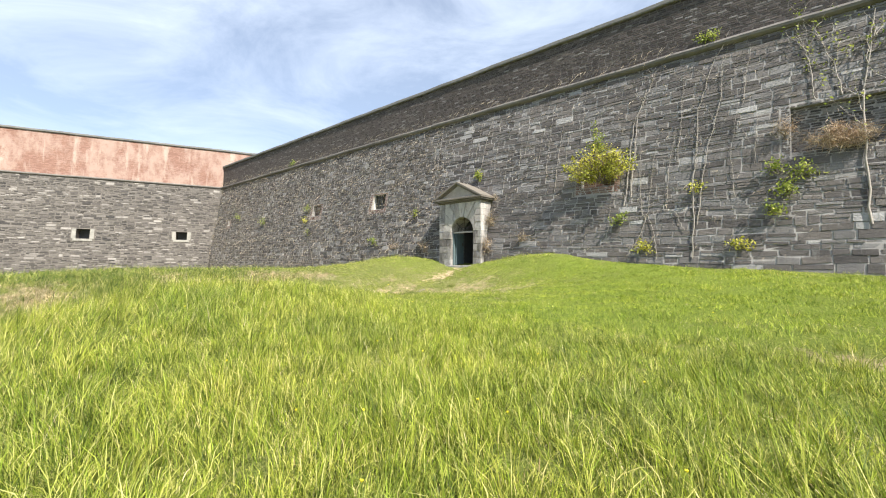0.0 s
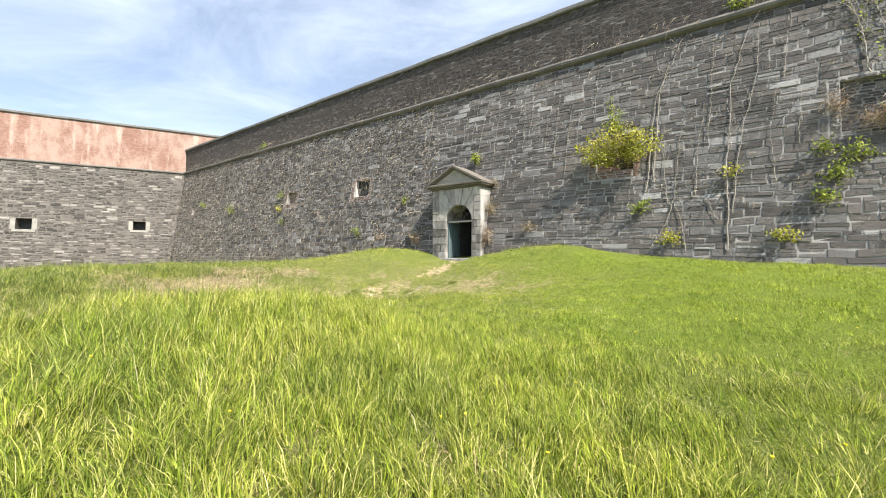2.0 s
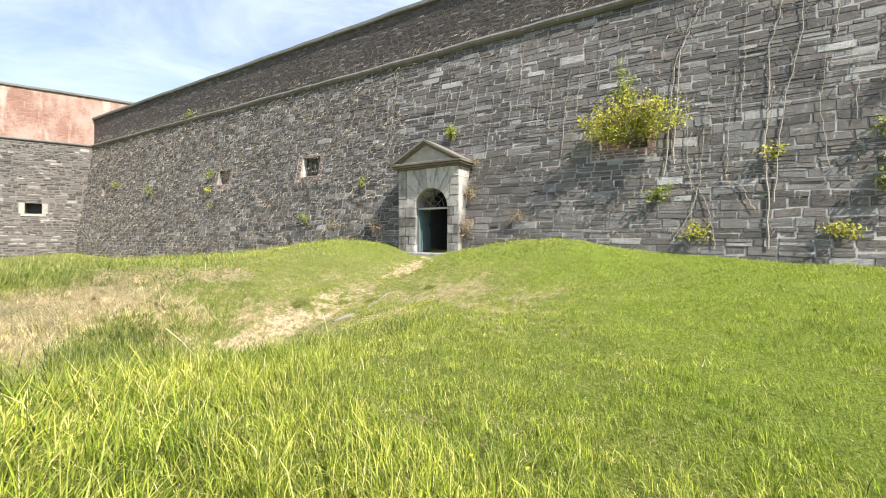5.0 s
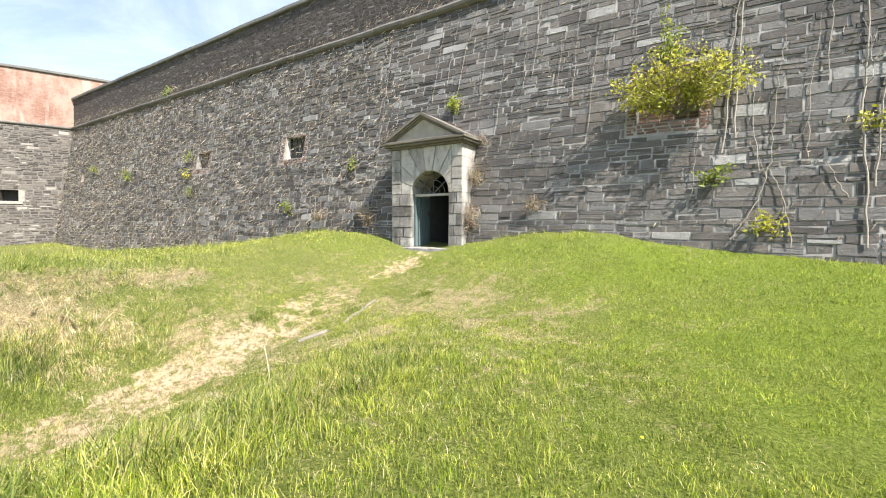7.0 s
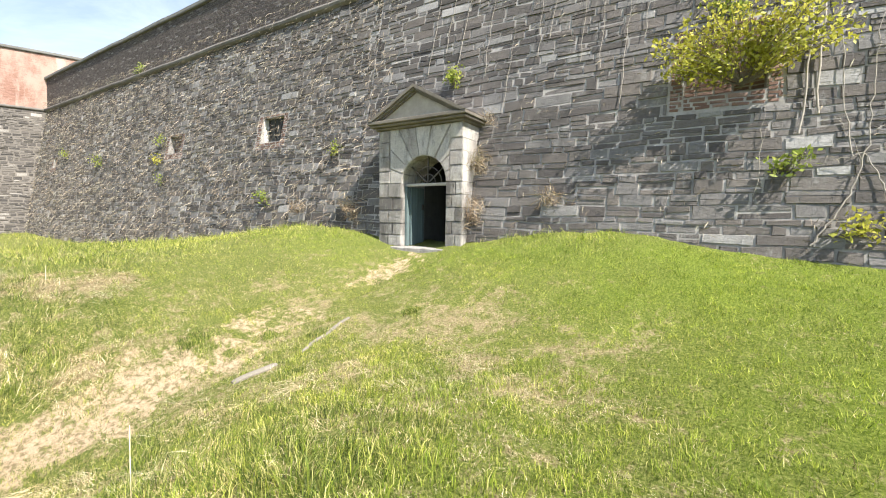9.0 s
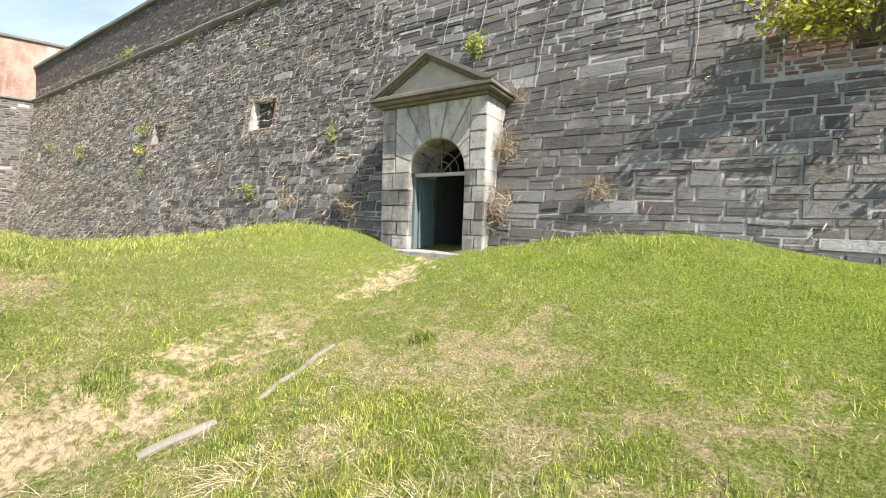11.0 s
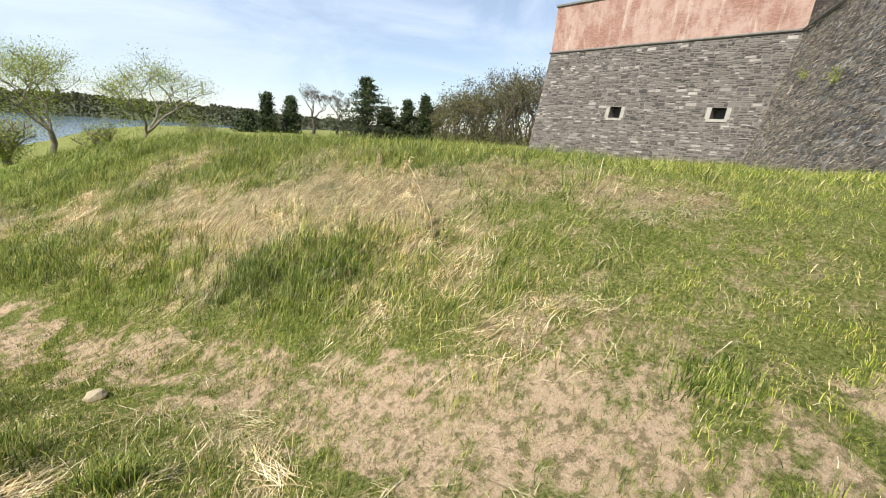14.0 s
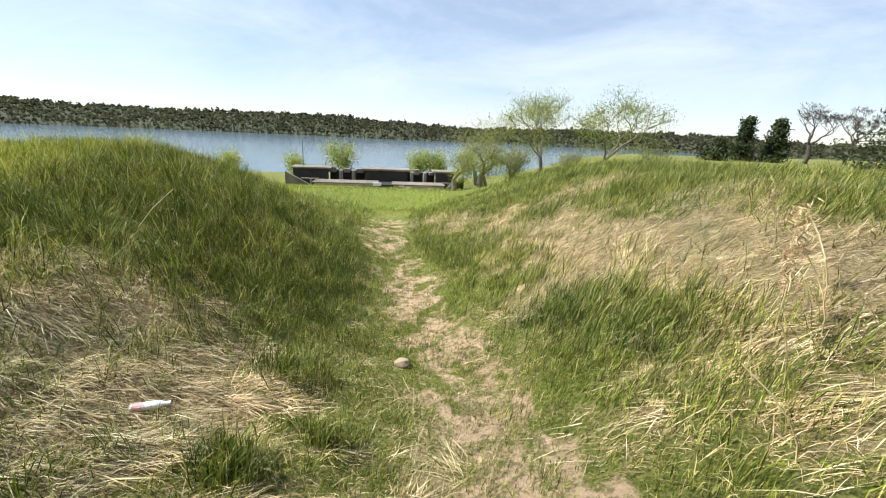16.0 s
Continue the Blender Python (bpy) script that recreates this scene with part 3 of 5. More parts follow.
def strip(name, place, u0, u1, z, profile, mat, label):
    """A moulding along a wall; profile: how far out and how high."""
    n = max(2, int((u1 - u0) / 1.1))
    bm = bmesh.new()
    rows = []
    rng = random.Random(5)
    for i in range(n + 1):
        u = u0 + (u1 - u0) * i / n
        wob = rng.uniform(-0.012, 0.012)
        rows.append([bm.verts.new(place(u, z + h + wob, o + wob)) for o, h in profile])
    k = len(profile)
    for a, b in zip(rows, rows[1:]):
        for j in range(k):
            bm.faces.new((a[j], b[j], b[(j + 1) % k], a[(j + 1) % k]))
    bm.faces.new(rows[0])
    bm.faces.new(rows[-1][::-1])
    bmesh.ops.recalc_face_normals(bm, faces=bm.faces)
    return tagged(part(name, bm, mat, None), label, "trim", kind="structure")


ROUND = [(-0.1, -0.13), (0.08, -0.12), (0.17, -0.06), (0.19, 0.02), (0.15, 0.1), (0.05, 0.14), (-0.1, 0.14)]
CAP = [(-1.2, -0.14), (0.1, -0.14), (0.12, -0.1), (0.12, 0.02), (0.08, 0.05), (-1.2, 0.08)]
strip("trim_cordon", on_parapet, -33.2, EAST, CORD_Z, ROUND, M_CORD, "rounded weathered stone cordon along the wall")
strip("trim_cordon_west", on_red, 0.1, FLANK_LENGTH + 0.12, CORD_Z, [(o * 0.7, h * 0.7) for o, h in ROUND], M_CORD, "rounded stone cordon under the red brickwork")
strip("trim_coping", on_parapet, -33.2, EAST, CURTAIN_TOP, CAP, M_COPING, "flat weathered coping stones on the parapet")
strip("trim_coping_west", on_red, -9, FLANK_LENGTH + 0.1, FLANK_TOP, CAP, M_COPING, "flat dark coping stones on the red parapet")


# ---- grass ----
def make_blades(name, x, y, height, width, lean, mat, label, seed, lying=False, bent=True, way=None):
    """Grass blades: three faces where bent, one where straight; lying: combed downhill and flat on the turf."""
    rng = np.random.RandomState(seed)
    n = len(x)
    turn = rng.uniform(0, math.tau, n)
    if way is not None:
        pass
    elif lying:
        sx, sy = ground_height(x + 0.15, y) - ground_height(x - 0.15, y), ground_height(x, y + 0.15) - ground_height(x, y - 0.15)
        way = np.arctan2(-sy, -sx) + rng.normal(0, 0.55, n) + 0.7 * mottle(x, y, 0.6, 43)
    else:
        way = rng.normal(2.5, 1.3, n) + 1.8 * mottle(x, y, 0.4, 41)
    wx, wy = np.cos(turn) * width / 2, np.sin(turn) * width / 2
    lx, ly = np.cos(way) * lean * height, np.sin(way) * lean * height
    rise = height * np.sqrt(np.clip(1 - lean**2 * 0.8, 0.08, 1)) * (rng.uniform(0.08, 0.5, n) if lying else 1)
    z0, z1, z2 = ground_height(x, y) - 0.012, ground_height(x + lx * 0.4, y + ly * 0.4), ground_height(x + lx, y + ly)
    foot_a, foot_b = np.stack([x - wx, y - wy, z0], 1), np.stack([x + wx, y + wy, z0], 1)
    bend_a = np.stack([x + lx * 0.4 + wx * 0.8, y + ly * 0.4 + wy * 0.8, z1 + rise * 0.65], 1)
    bend_b = np.stack([x + lx * 0.4 - wx * 0.8, y + ly * 0.4 - wy * 0.8, z1 + rise * 0.65], 1)
    tip = np.stack([x + lx, y + ly, z2 * 0.6 + z0 * 0.4 + rise], 1) if not lying else np.stack([x + lx, y + ly, z2 + rise], 1)
    bent = np.broadcast_to(bent, n)
    far = ~bent
    v = np.concatenate([np.stack([foot_a, foot_b, bend_a, bend_b, tip], 1)[bent].reshape(-1, 3), np.stack([foot_a, foot_b, tip], 1)[far].reshape(-1, 3)])
    k = int(bent.sum())
    f = np.concatenate([(np.arange(k)[:, None, None] * 5 + np.array([(0, 1, 2), (0, 2, 3), (3, 2, 4)])[None]).reshape(-1, 3), k * 5 + np.arange((n - k) * 3).reshape(-1, 3)])
    ob = fast_mesh(name, v.reshape(-1, 3), f, mat)
    return tagged(ob, label, "grass", kind="stuff")


WALKED = [(row[1], row[2]) for row in ((0, 11.4, 0.1), (0, 7.9, 2.2), (0, 5.7, 5.8), (0, 3.3, 8.9), (0, 0.2, 9.2), (0, 0.3, 3.0))]


def walked_distance(x, y):
    d = np.full(np.shape(x), 99.0)
    for (x0, y0), (x1, y1) in zip(WALKED, WALKED[1:]):
        dx, dy = x1 - x0, y1 - y0
        k = np.clip(((x - x0) * dx + (y - y0) * dy) / (dx * dx + dy * dy), 0, 1)
        d = np.minimum(d, np.hypot(x - x0 - k * dx, y - y0 - k * dy))
    return d


def long_grass(x, y):
    """0 where it is trodden short, 1 where it stands long."""
    g = 1 - 0.95 * blob(x, y, 1.2, 10.8, 2.9, 2.3) - 0.8 * blob(x, y, -0.6, 13.5, 1.6, 2.2) - 0.5 * blob(x, y, 4.5, 12.5, 2.5, 2.0) - 0.75 * blob(x, y, 0.3, 7.5, 1.2, 3.0)
    g = g - 1.2 * np.exp(-(track_distance(x, y) / 0.6) ** 4) - 0.4 * blob(x, y, 4.0, 6.5, 1.4, 1.4) - 0.45 * blob(x, y, -4.5, 13.5, 3, 2) - 0.45 * blob(x, y, -5.5, 10.0, 2.5, 1.8) - 0.6 * blob(x, y, 0, -22, 9, 14)
    g = g - 0.7 * smooth01(3.0, 7.0, y) * smooth01(3.2, 5.0, x)
    g = np.clip(g, 0.08, 1)
    return g + 0.7 * blob(x, y, 2.6, 4.5, 1.0, 3.0) + 0.3 * blob(x, y, -1.9, 5.8, 0.7, 1.5)


def make_grass():
    rng = np.random.RandomState(11)
    # count, the stretch of ground, how far from the walked line, and how coarse
    zones = [(900000, -4.6, 13.5, -2.5, 14.5, 0, 2.2, 1.0), (800000, -7, 15, -6, 15.2, 2.2, 5, 1.4), (520000, -13, 20, -14, 15.2, 5, 11, 2.2), (200000, -40, 26, -46, 15.2, 11, 70, 3.6)]
    greens, straws = [], []
    for count, x0, x1, y0, y1, near, far, thick in zones:
        bent = near == 0
        x, y = rng.uniform(x0, x1, count), rng.uniform(y0, y1, count)
        d = walked_distance(x, y)
        keep = (d >= near) & (d < far)
        keep &= (x - CORNER.x) * FLANK_NORMAL.x + (y - CORNER.y) * FLANK_NORMAL.y > 1.9
        keep &= ~((x > -1.35) & (x < 0.25) & (y > 14.55))
        x, y = x[keep], y[keep]
        n = len(x)
        patch = mottle(x, y, 0.13, 21, 2) * 0.75 + mottle(x, y, 0.6, 22) * 0.35
        bare = dirt_amount(x, y) / 0.45
        keep = patch * 0.9 + 0.85 + rng.normal(0, 0.15, n) > bare * 1.0
        x, y, patch = x[keep], y[keep], patch[keep]
        n = len(x)
        tall = long_grass(x, y)
        dryness, lush = dry_amount(x, y), lush_amount(x, y)
        h = (0.035 + 0.17 * tall) * rng.uniform(0.35, 1.3, n) * np.clip(1 + 1.1 * patch, 0.3, 1.9)
        w = rng.uniform(0.003, 0.0066, n) * thick * (0.8 + 0.35 * tall)
        lean = np.clip(rng.normal(0.65, 0.25, n), 0.05, 1.05)
        dry = rng.rand(n) < np.clip((dryness - 0.08) * 1.3 + 0.07 - patch * 0.7 * (dryness > 0.1) - 0.06 * lush, 0.03, 0.92)
        kind = np.where(dry, 2, np.where(rng.rand(n) < lush, 1, 0))
        # most green blades on the banks take the shade-darkened green
        kind = np.where(~dry & (y < 13) & (x < -1.5) & (rng.rand(n) < 0.5), 3, kind)
        kind = np.where(~dry & (y < 9.3) & (x < 3.7) & (rng.rand(n) < 0.8), 3, kind)
        greens.append(np.stack([x, y, h, w, lean, kind, kind * 0 + bent])[:, ~dry])
        straws.append(np.stack([x, y, h * 0.95 + 0.04, w * 0.8, np.clip(lean * 1.2 + 0.2, 0, 1.08), kind * 0 + bent])[:, dry])
    g, s = np.concatenate(greens, 1), np.concatenate(straws, 1)
    make_blades("grass", *g[:5, g[5] == 0], M_GRASS, "long yellow-green meadow grass bent by wind", 5, bent=g[6, g[5] == 0] > 0)
    make_blades("lush_grass", *g[:5, g[5] == 1], M_LUSH, "short lush bright green turf below the wall", 8, bent=g[6, g[5] == 1] > 0)
    make_blades("bank_grass", *g[:5, g[5] == 3], M_BANK, "dark green tangled grass on the earth banks", 9, bent=g[6, g[5] == 3] > 0)
    half = np.arange(s.shape[1]) % 10 < 8
    make_blades("matted_straw", *s[:5, half], M_STRAW, "matted pale dry straw combed down the slopes", 6, True, s[5, half] > 0)
    make_blades("dry_grass", *s[:5, ~half], M_STRAW, "standing dry stalks among the green grass", 7, bent=s[5, ~half] > 0)


make_grass()


def downhill(x, y):
    return np.arctan2(ground_height(x, y - 0.2) - ground_height(x, y + 0.2), ground_height(x - 0.2, y) - ground_height(x + 0.2, y))


def make_tussocks():
    """Clumps whose blades splay from one crown; on the banks dead clumps hang down the slope."""
    rng = np.random.RandomState(57)

    def clumps(count, x0, x1, y0, y1, share, each, radius):
        x, y = rng.uniform(x0, x1, count), rng.uniform(y0, y1, count)
        keep = rng.rand(count) < share(x, y)
        x, y = np.repeat(x[keep], each), np.repeat(y[keep], each)
        size = np.repeat(rng.uniform(0.6, 1.3, int(keep.sum())), each)
        dx, dy = rng.normal(0, radius, len(x)) * size, rng.normal(0, radius, len(x)) * size
        return x + dx, y + dy, np.arctan2(dy, dx) + rng.normal(0, 0.5, len(x)), size

    calm = lambda x, y: np.clip(long_grass(x, y) - 0.25, 0, 1) * np.clip(1 - dirt_amount(x, y) * 5, 0, 1) * (walked_distance(x, y) < 6.5)
    x, y, way, size = clumps(3000, 3.5, 14.5, -4, 9, lambda x, y: calm(x, y) * 0.8, 44, 0.055)
    make_blades("meadow_tussocks", x, y, 0.2 * size * rng.uniform(0.5, 1.15, len(x)), rng.uniform(0.003, 0.0062, len(x)), np.clip(rng.normal(0.6, 0.25, len(x)), 0.1, 1.05), M_GRASS, "splayed clumps of long meadow grass", 58, way=way)
    x, y, way, size = clumps(5200, -3.5, 13, 8.5, 15.0, lambda x, y: np.clip(0.25 + lush_amount(x, y) - dirt_amount(x, y) * 2.5 - dry_amount(x, y) * 0.6, 0, 1) * ((x < -1.3) | (x > 0.4) | (y < 14.2)), 15, 0.035)
    make_blades("turf_tufts", x, y, 0.065 * size * rng.uniform(0.5, 1.15, len(x)), rng.uniform(0.005, 0.009, len(x)), np.clip(rng.normal(0.6, 0.25, len(x)), 0.1, 1.05), M_LUSH, "short springy tufts in the bright turf", 61, bent=False, way=way)
    x, y, way, size = clumps(9000, -2.8, 4.2, -2.5, 14.3, lambda x, y: np.clip(0.12 + dirt_amount(x, y) * 2.2 + 0.3 * blob(x, y, 1.8, 10.8, 1.6, 1.4), 0, 0.95), 16, 0.034)
    make_blades("trodden_tufts", x, y, 0.055 * size * rng.uniform(0.5, 1.15, len(x)), rng.uniform(0.005, 0.01, len(x)), np.clip(rng.normal(0.75, 0.2, len(x)), 0.1, 1.05), M_BANK, "trodden little tufts in the bare earth", 62, bent=False, way=way)
    x, y, way, size = clumps(2600, -5.5, 3.8, -3, 10.5, lambda x, y: calm(x, y) * np.clip(1.1 - dry_amount(x, y) * 2, 0.1, 1) * (track_distance(x, y) > 0.6), 40, 0.06)
    make_blades("bank_tussocks", x, y, 0.22 * size * rng.uniform(0.5, 1.15, len(x)), rng.uniform(0.004, 0.008, len(x)), np.clip(rng.normal(0.7, 0.25, len(x)), 0.1, 1.05), M_BANK, "tangled bank grass clumps in the shade-darkened green", 59, way=way)
    x, y, way, size = clumps(3600, -5.2, 3.2, -3.4, 10.5, lambda x, y: np.clip((dry_amount(x, y) - 0.2) * 2.2, 0, 0.8) * np.clip(1 - dirt_amount(x, y) * 4, 0, 1) * (1 - 0.6 * smooth01(7.4, 8.0, y)) * (y < 9.9), 64, 0.05)
    make_blades("hanging_straw", x, y, 0.27 * size * rng.uniform(0.5, 1.2, len(x)), rng.uniform(0.004, 0.008, len(x)), rng.uniform(0.75, 1.08, len(x)), M_STRAW, "bleached straw clumps hanging down the bank", 60, True, way=downhill(x, y) + rng.normal(0, 0.45, len(x)))


make_tussocks()


# ---- the doorway ----
def empty(name, place=(0, 0, 0)):
    ob = new(name)
    ob.location = place
    return ob


DOOR_C, DOOR_R, SPRING, SILL = -0.57, 0.65, 3.6, 2.03
FRONT, LEFT, RIGHT, HEAD = 14.92, -1.95, 0.52, 4.93


def make_doorway():
    rng = random.Random(8)
    root = empty("stone_doorway", (DOOR_C, FRONT, SILL))
    tagged(root, "grey granite arched doorway with a triangular pediment", "doorway")
    root.location = (0, 0, 0)

    def block(name, outline, y0=FRONT, y1=15.95, label=""):
        bm = prism(bmesh.new(), outline, y0 + rng.uniform(0, 0.018), y1)
        bmesh.ops.bevel(bm, geom=[e for e in bm.edges if all(abs(v.co.y - y1) > 0.02 for v in e.verts)], offset=0.015, segments=2, affect="EDGES")
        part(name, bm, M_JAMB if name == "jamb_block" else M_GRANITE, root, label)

    # jamb blocks, alternately long and short
    g = 0.004
    for side in (0, 1):
        z, k = SILL - 0.5, 0
        while z < SPRING - 0.05:
            h = min(0.5 if z < SILL else rng.uniform(0.27, 0.36), SPRING - z)
            if SPRING - z - h < 0.15:
                h = SPRING - z
            outer, inner = (LEFT, DOOR_C - DOOR_R) if side == 0 else (RIGHT, DOOR_C + DOOR_R)
            cut = outer + (inner - outer) * (0.42 if k % 2 else 0.62)
            for a, b in ((outer, cut), (cut, inner)):
                a, b = min(a, b), max(a, b)
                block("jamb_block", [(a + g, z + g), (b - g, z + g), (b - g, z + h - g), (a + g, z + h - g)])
            z, k = z + h, k + 1
    # wedge stones of the arch, out to a square frame
    n = 9

    inner_left, inner_right = LEFT + 0.36, RIGHT - 0.34

    def rim(a):
        c, s = math.cos(a), math.sin(a)
        k = min((inner_right - DOOR_C if c > 0 else DOOR_C - inner_left) / max(abs(c), 1e-6), (HEAD - SPRING) / max(s, 1e-6))
        return DOOR_C + c * k, SPRING + s * k

    corner, corner_left = math.atan2(HEAD - SPRING, inner_right - DOOR_C), math.atan2(HEAD - SPRING, inner_left - DOOR_C)
    for i in range(n):
        a0, a1 = math.pi * i / n + 0.004, math.pi * (i + 1) / n - 0.004
        inner = [(DOOR_C + DOOR_R * math.cos(a), SPRING + DOOR_R * math.sin(a)) for a in (a1, (a0 + a1) / 2, a0)]
        outer = [rim(a0)]
        for turn, at in ((corner, (inner_right, HEAD)), (corner_left, (inner_left, HEAD))):
            if a0 < turn < a1:
                outer.append(at)
        outer.append(rim(a1))
        block("arch_stone", inner + outer)
    # keyed ashlar beside the wedges, up to the cornice
    for a, b in ((LEFT, inner_left), (inner_right, RIGHT)):
        z = SPRING
        while z < HEAD - 0.05:
            h = rng.uniform(0.27, 0.38)
            if HEAD - z - h < 0.2:
                h = HEAD - z
            block("side_block", [(a + g, z + g), (b - g, z + g), (b - g, z + h - g), (a + g, z + h - g)])
            z += h
    # cornice in three steps
    bm = bmesh.new()
    for x0, x1, y0, z0, z1 in ((LEFT - 0.06, RIGHT + 0.06, FRONT - 0.07, HEAD + 0.004, HEAD + 0.06), (LEFT - 0.15, RIGHT + 0.15, FRONT - 0.17, HEAD + 0.06, HEAD + 0.12), (LEFT - 0.19, RIGHT + 0.19, FRONT - 0.23, HEAD + 0.12, HEAD + 0.2)):
        box(bm, x0, x1, y0, 16.1, z0, z1, 0.012)
    part("cornice", bm, M_CORNICE, root, "dark weathered moulded cornice")
    base, apex, half = HEAD + 0.2, HEAD + 0.95, (RIGHT - LEFT) / 2 + 0.19
    mid = (LEFT + RIGHT) / 2
    part("tympanum", prism(bmesh.new(), [(mid - half + 0.2, base + 0.004), (mid + half - 0.2, base + 0.004), (mid, apex - 0.14)], FRONT - 0.08, 16.2), M_TYMPANUM, root, "stained pale stone field of the pediment")
    for s in (-1, 1):
        bm = bmesh.new()
        for y0, t0, t1 in ((FRONT - 0.24, 0.0, 0.07), (FRONT - 0.19, 0.07, 0.115), (FRONT - 0.13, 0.115, 0.155)):
            rise = apex - base
            lean = math.hypot(half, rise) / half
            lo, hi = t0 * lean, t1 * lean
            outline = [(mid + s * (half - lo * half / rise), base + 0.004), (mid, apex - lo), (mid, apex - hi), (mid + s * (half - hi * half / rise), base + 0.004)]
            prism(bm, outline if s < 0 else outline[::-1], y0, 16.25)
        part("raking_cornice", bm, M_CORNICE, root, "dark sloping moulding with lichen")
    bm = box(bmesh.new(), LEFT + 0.55, RIGHT - 0.35, FRONT - 0.22, 15.3, SILL - 0.2, SILL, 0.02)
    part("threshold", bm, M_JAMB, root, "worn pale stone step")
    bm = bmesh.new()
    box(bm, DOOR_C - DOOR_R, DOOR_C + DOOR_R, 15.12, 15.2, SPRING - 0.07, SPRING, 0.008)
    part("transom", bm, M_BLEACHED, root, "bleached wooden transom bar")
    bm = bmesh.new()
    for a in (40, 90, 140):
        c, s = math.cos(radians(a)), math.sin(radians(a))
        box_along(bm, (DOOR_C, 15.16, SPRING), (DOOR_C + c * DOOR_R, 15.16, SPRING + s * DOOR_R), 0.014)
    for r in (0.22, 0.4):
        pts = [(DOOR_C + r * math.cos(radians(a)), 15.16, SPRING + r * math.sin(radians(a))) for a in range(0, 181, 20)]
        for p, q in zip(pts, pts[1:]):
            box_along(bm, p, q, 0.010)
    part("fanlight_bars", bm, M_IRON, root, "rusty radiating fanlight bars")
    bm = bmesh.new()
    for s in (-1, 1):
        x = DOOR_C + s * (DOOR_R - 0.03)
        box(bm, x - 0.035, x + 0.035, 15.08, 15.2, SILL + 0.004, SPRING - 0.072, 0.006)
    part("door_frame", bm, M_DOOR, root, "dark teal timber door frame")


def box_along(bm, p, q, r):
    p, q = Vector(p), Vector(q)
    d = (q - p).normalized()
    side = d.cross(Vector((0, 1, 0)))
    if side.length < 1e-4:
        side = d.cross(Vector((1, 0, 0)))
    side.normalize()
    up = side.cross(d)
    rings = [[bm.verts.new(c + side * r * a + up * r * b) for a, b in ((-1, -1), (1, -1), (1, 1), (-1, 1))] for c in (p, q)]
    for i in range(4):
        bm.faces.new((rings[0][i], rings[0][(i + 1) % 4], rings[1][(i + 1) % 4], rings[1][i]))
    bm.faces.new(rings[0][::-1])
    bm.faces.new(rings[1])


M_CORNICE = plain_material("lichen_stained_cornice", (0.17, 0.15, 0.125), 0.9, 0.4, 5, 0.5)
M_BLEACHED = plain_material("bleached_bar", (0.4, 0.38, 0.33), 0.85, 0.3, 8, 0.3)
make_doorway()


def make_door():
    root = empty("door_1")
    tagged(root, "teal plank door leaf standing open inward", "door", kind="structure")
    for i in range(5):
        y = 15.2 + i * 0.116
        bm = box(bmesh.new(), -1.15, -1.11, y, y + 0.112, SILL + 0.02, SPRING - 0.08, 0.006)
        part("plank", bm, M_DOOR, root)
    for z in (2.35, 2.95, 3.4):
        part("ledge", box(bmesh.new(), -1.175, -1.15, 15.22, 15.76, z, z + 0.09, 0.005), M_DOOR, root)
    part("latch", box(bmesh.new(), -1.11, -1.085, 15.66, 15.72, 2.95, 3.1, 0.005), M_IRON, root, "small iron latch")


make_door()


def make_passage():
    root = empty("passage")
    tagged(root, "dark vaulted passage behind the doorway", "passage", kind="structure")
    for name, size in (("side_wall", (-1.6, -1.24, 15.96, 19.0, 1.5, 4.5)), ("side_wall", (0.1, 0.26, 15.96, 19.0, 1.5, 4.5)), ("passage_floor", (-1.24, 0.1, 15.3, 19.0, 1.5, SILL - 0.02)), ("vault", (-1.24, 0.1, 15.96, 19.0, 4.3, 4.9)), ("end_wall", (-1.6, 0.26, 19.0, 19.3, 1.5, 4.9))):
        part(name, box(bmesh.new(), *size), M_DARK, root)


make_passage()


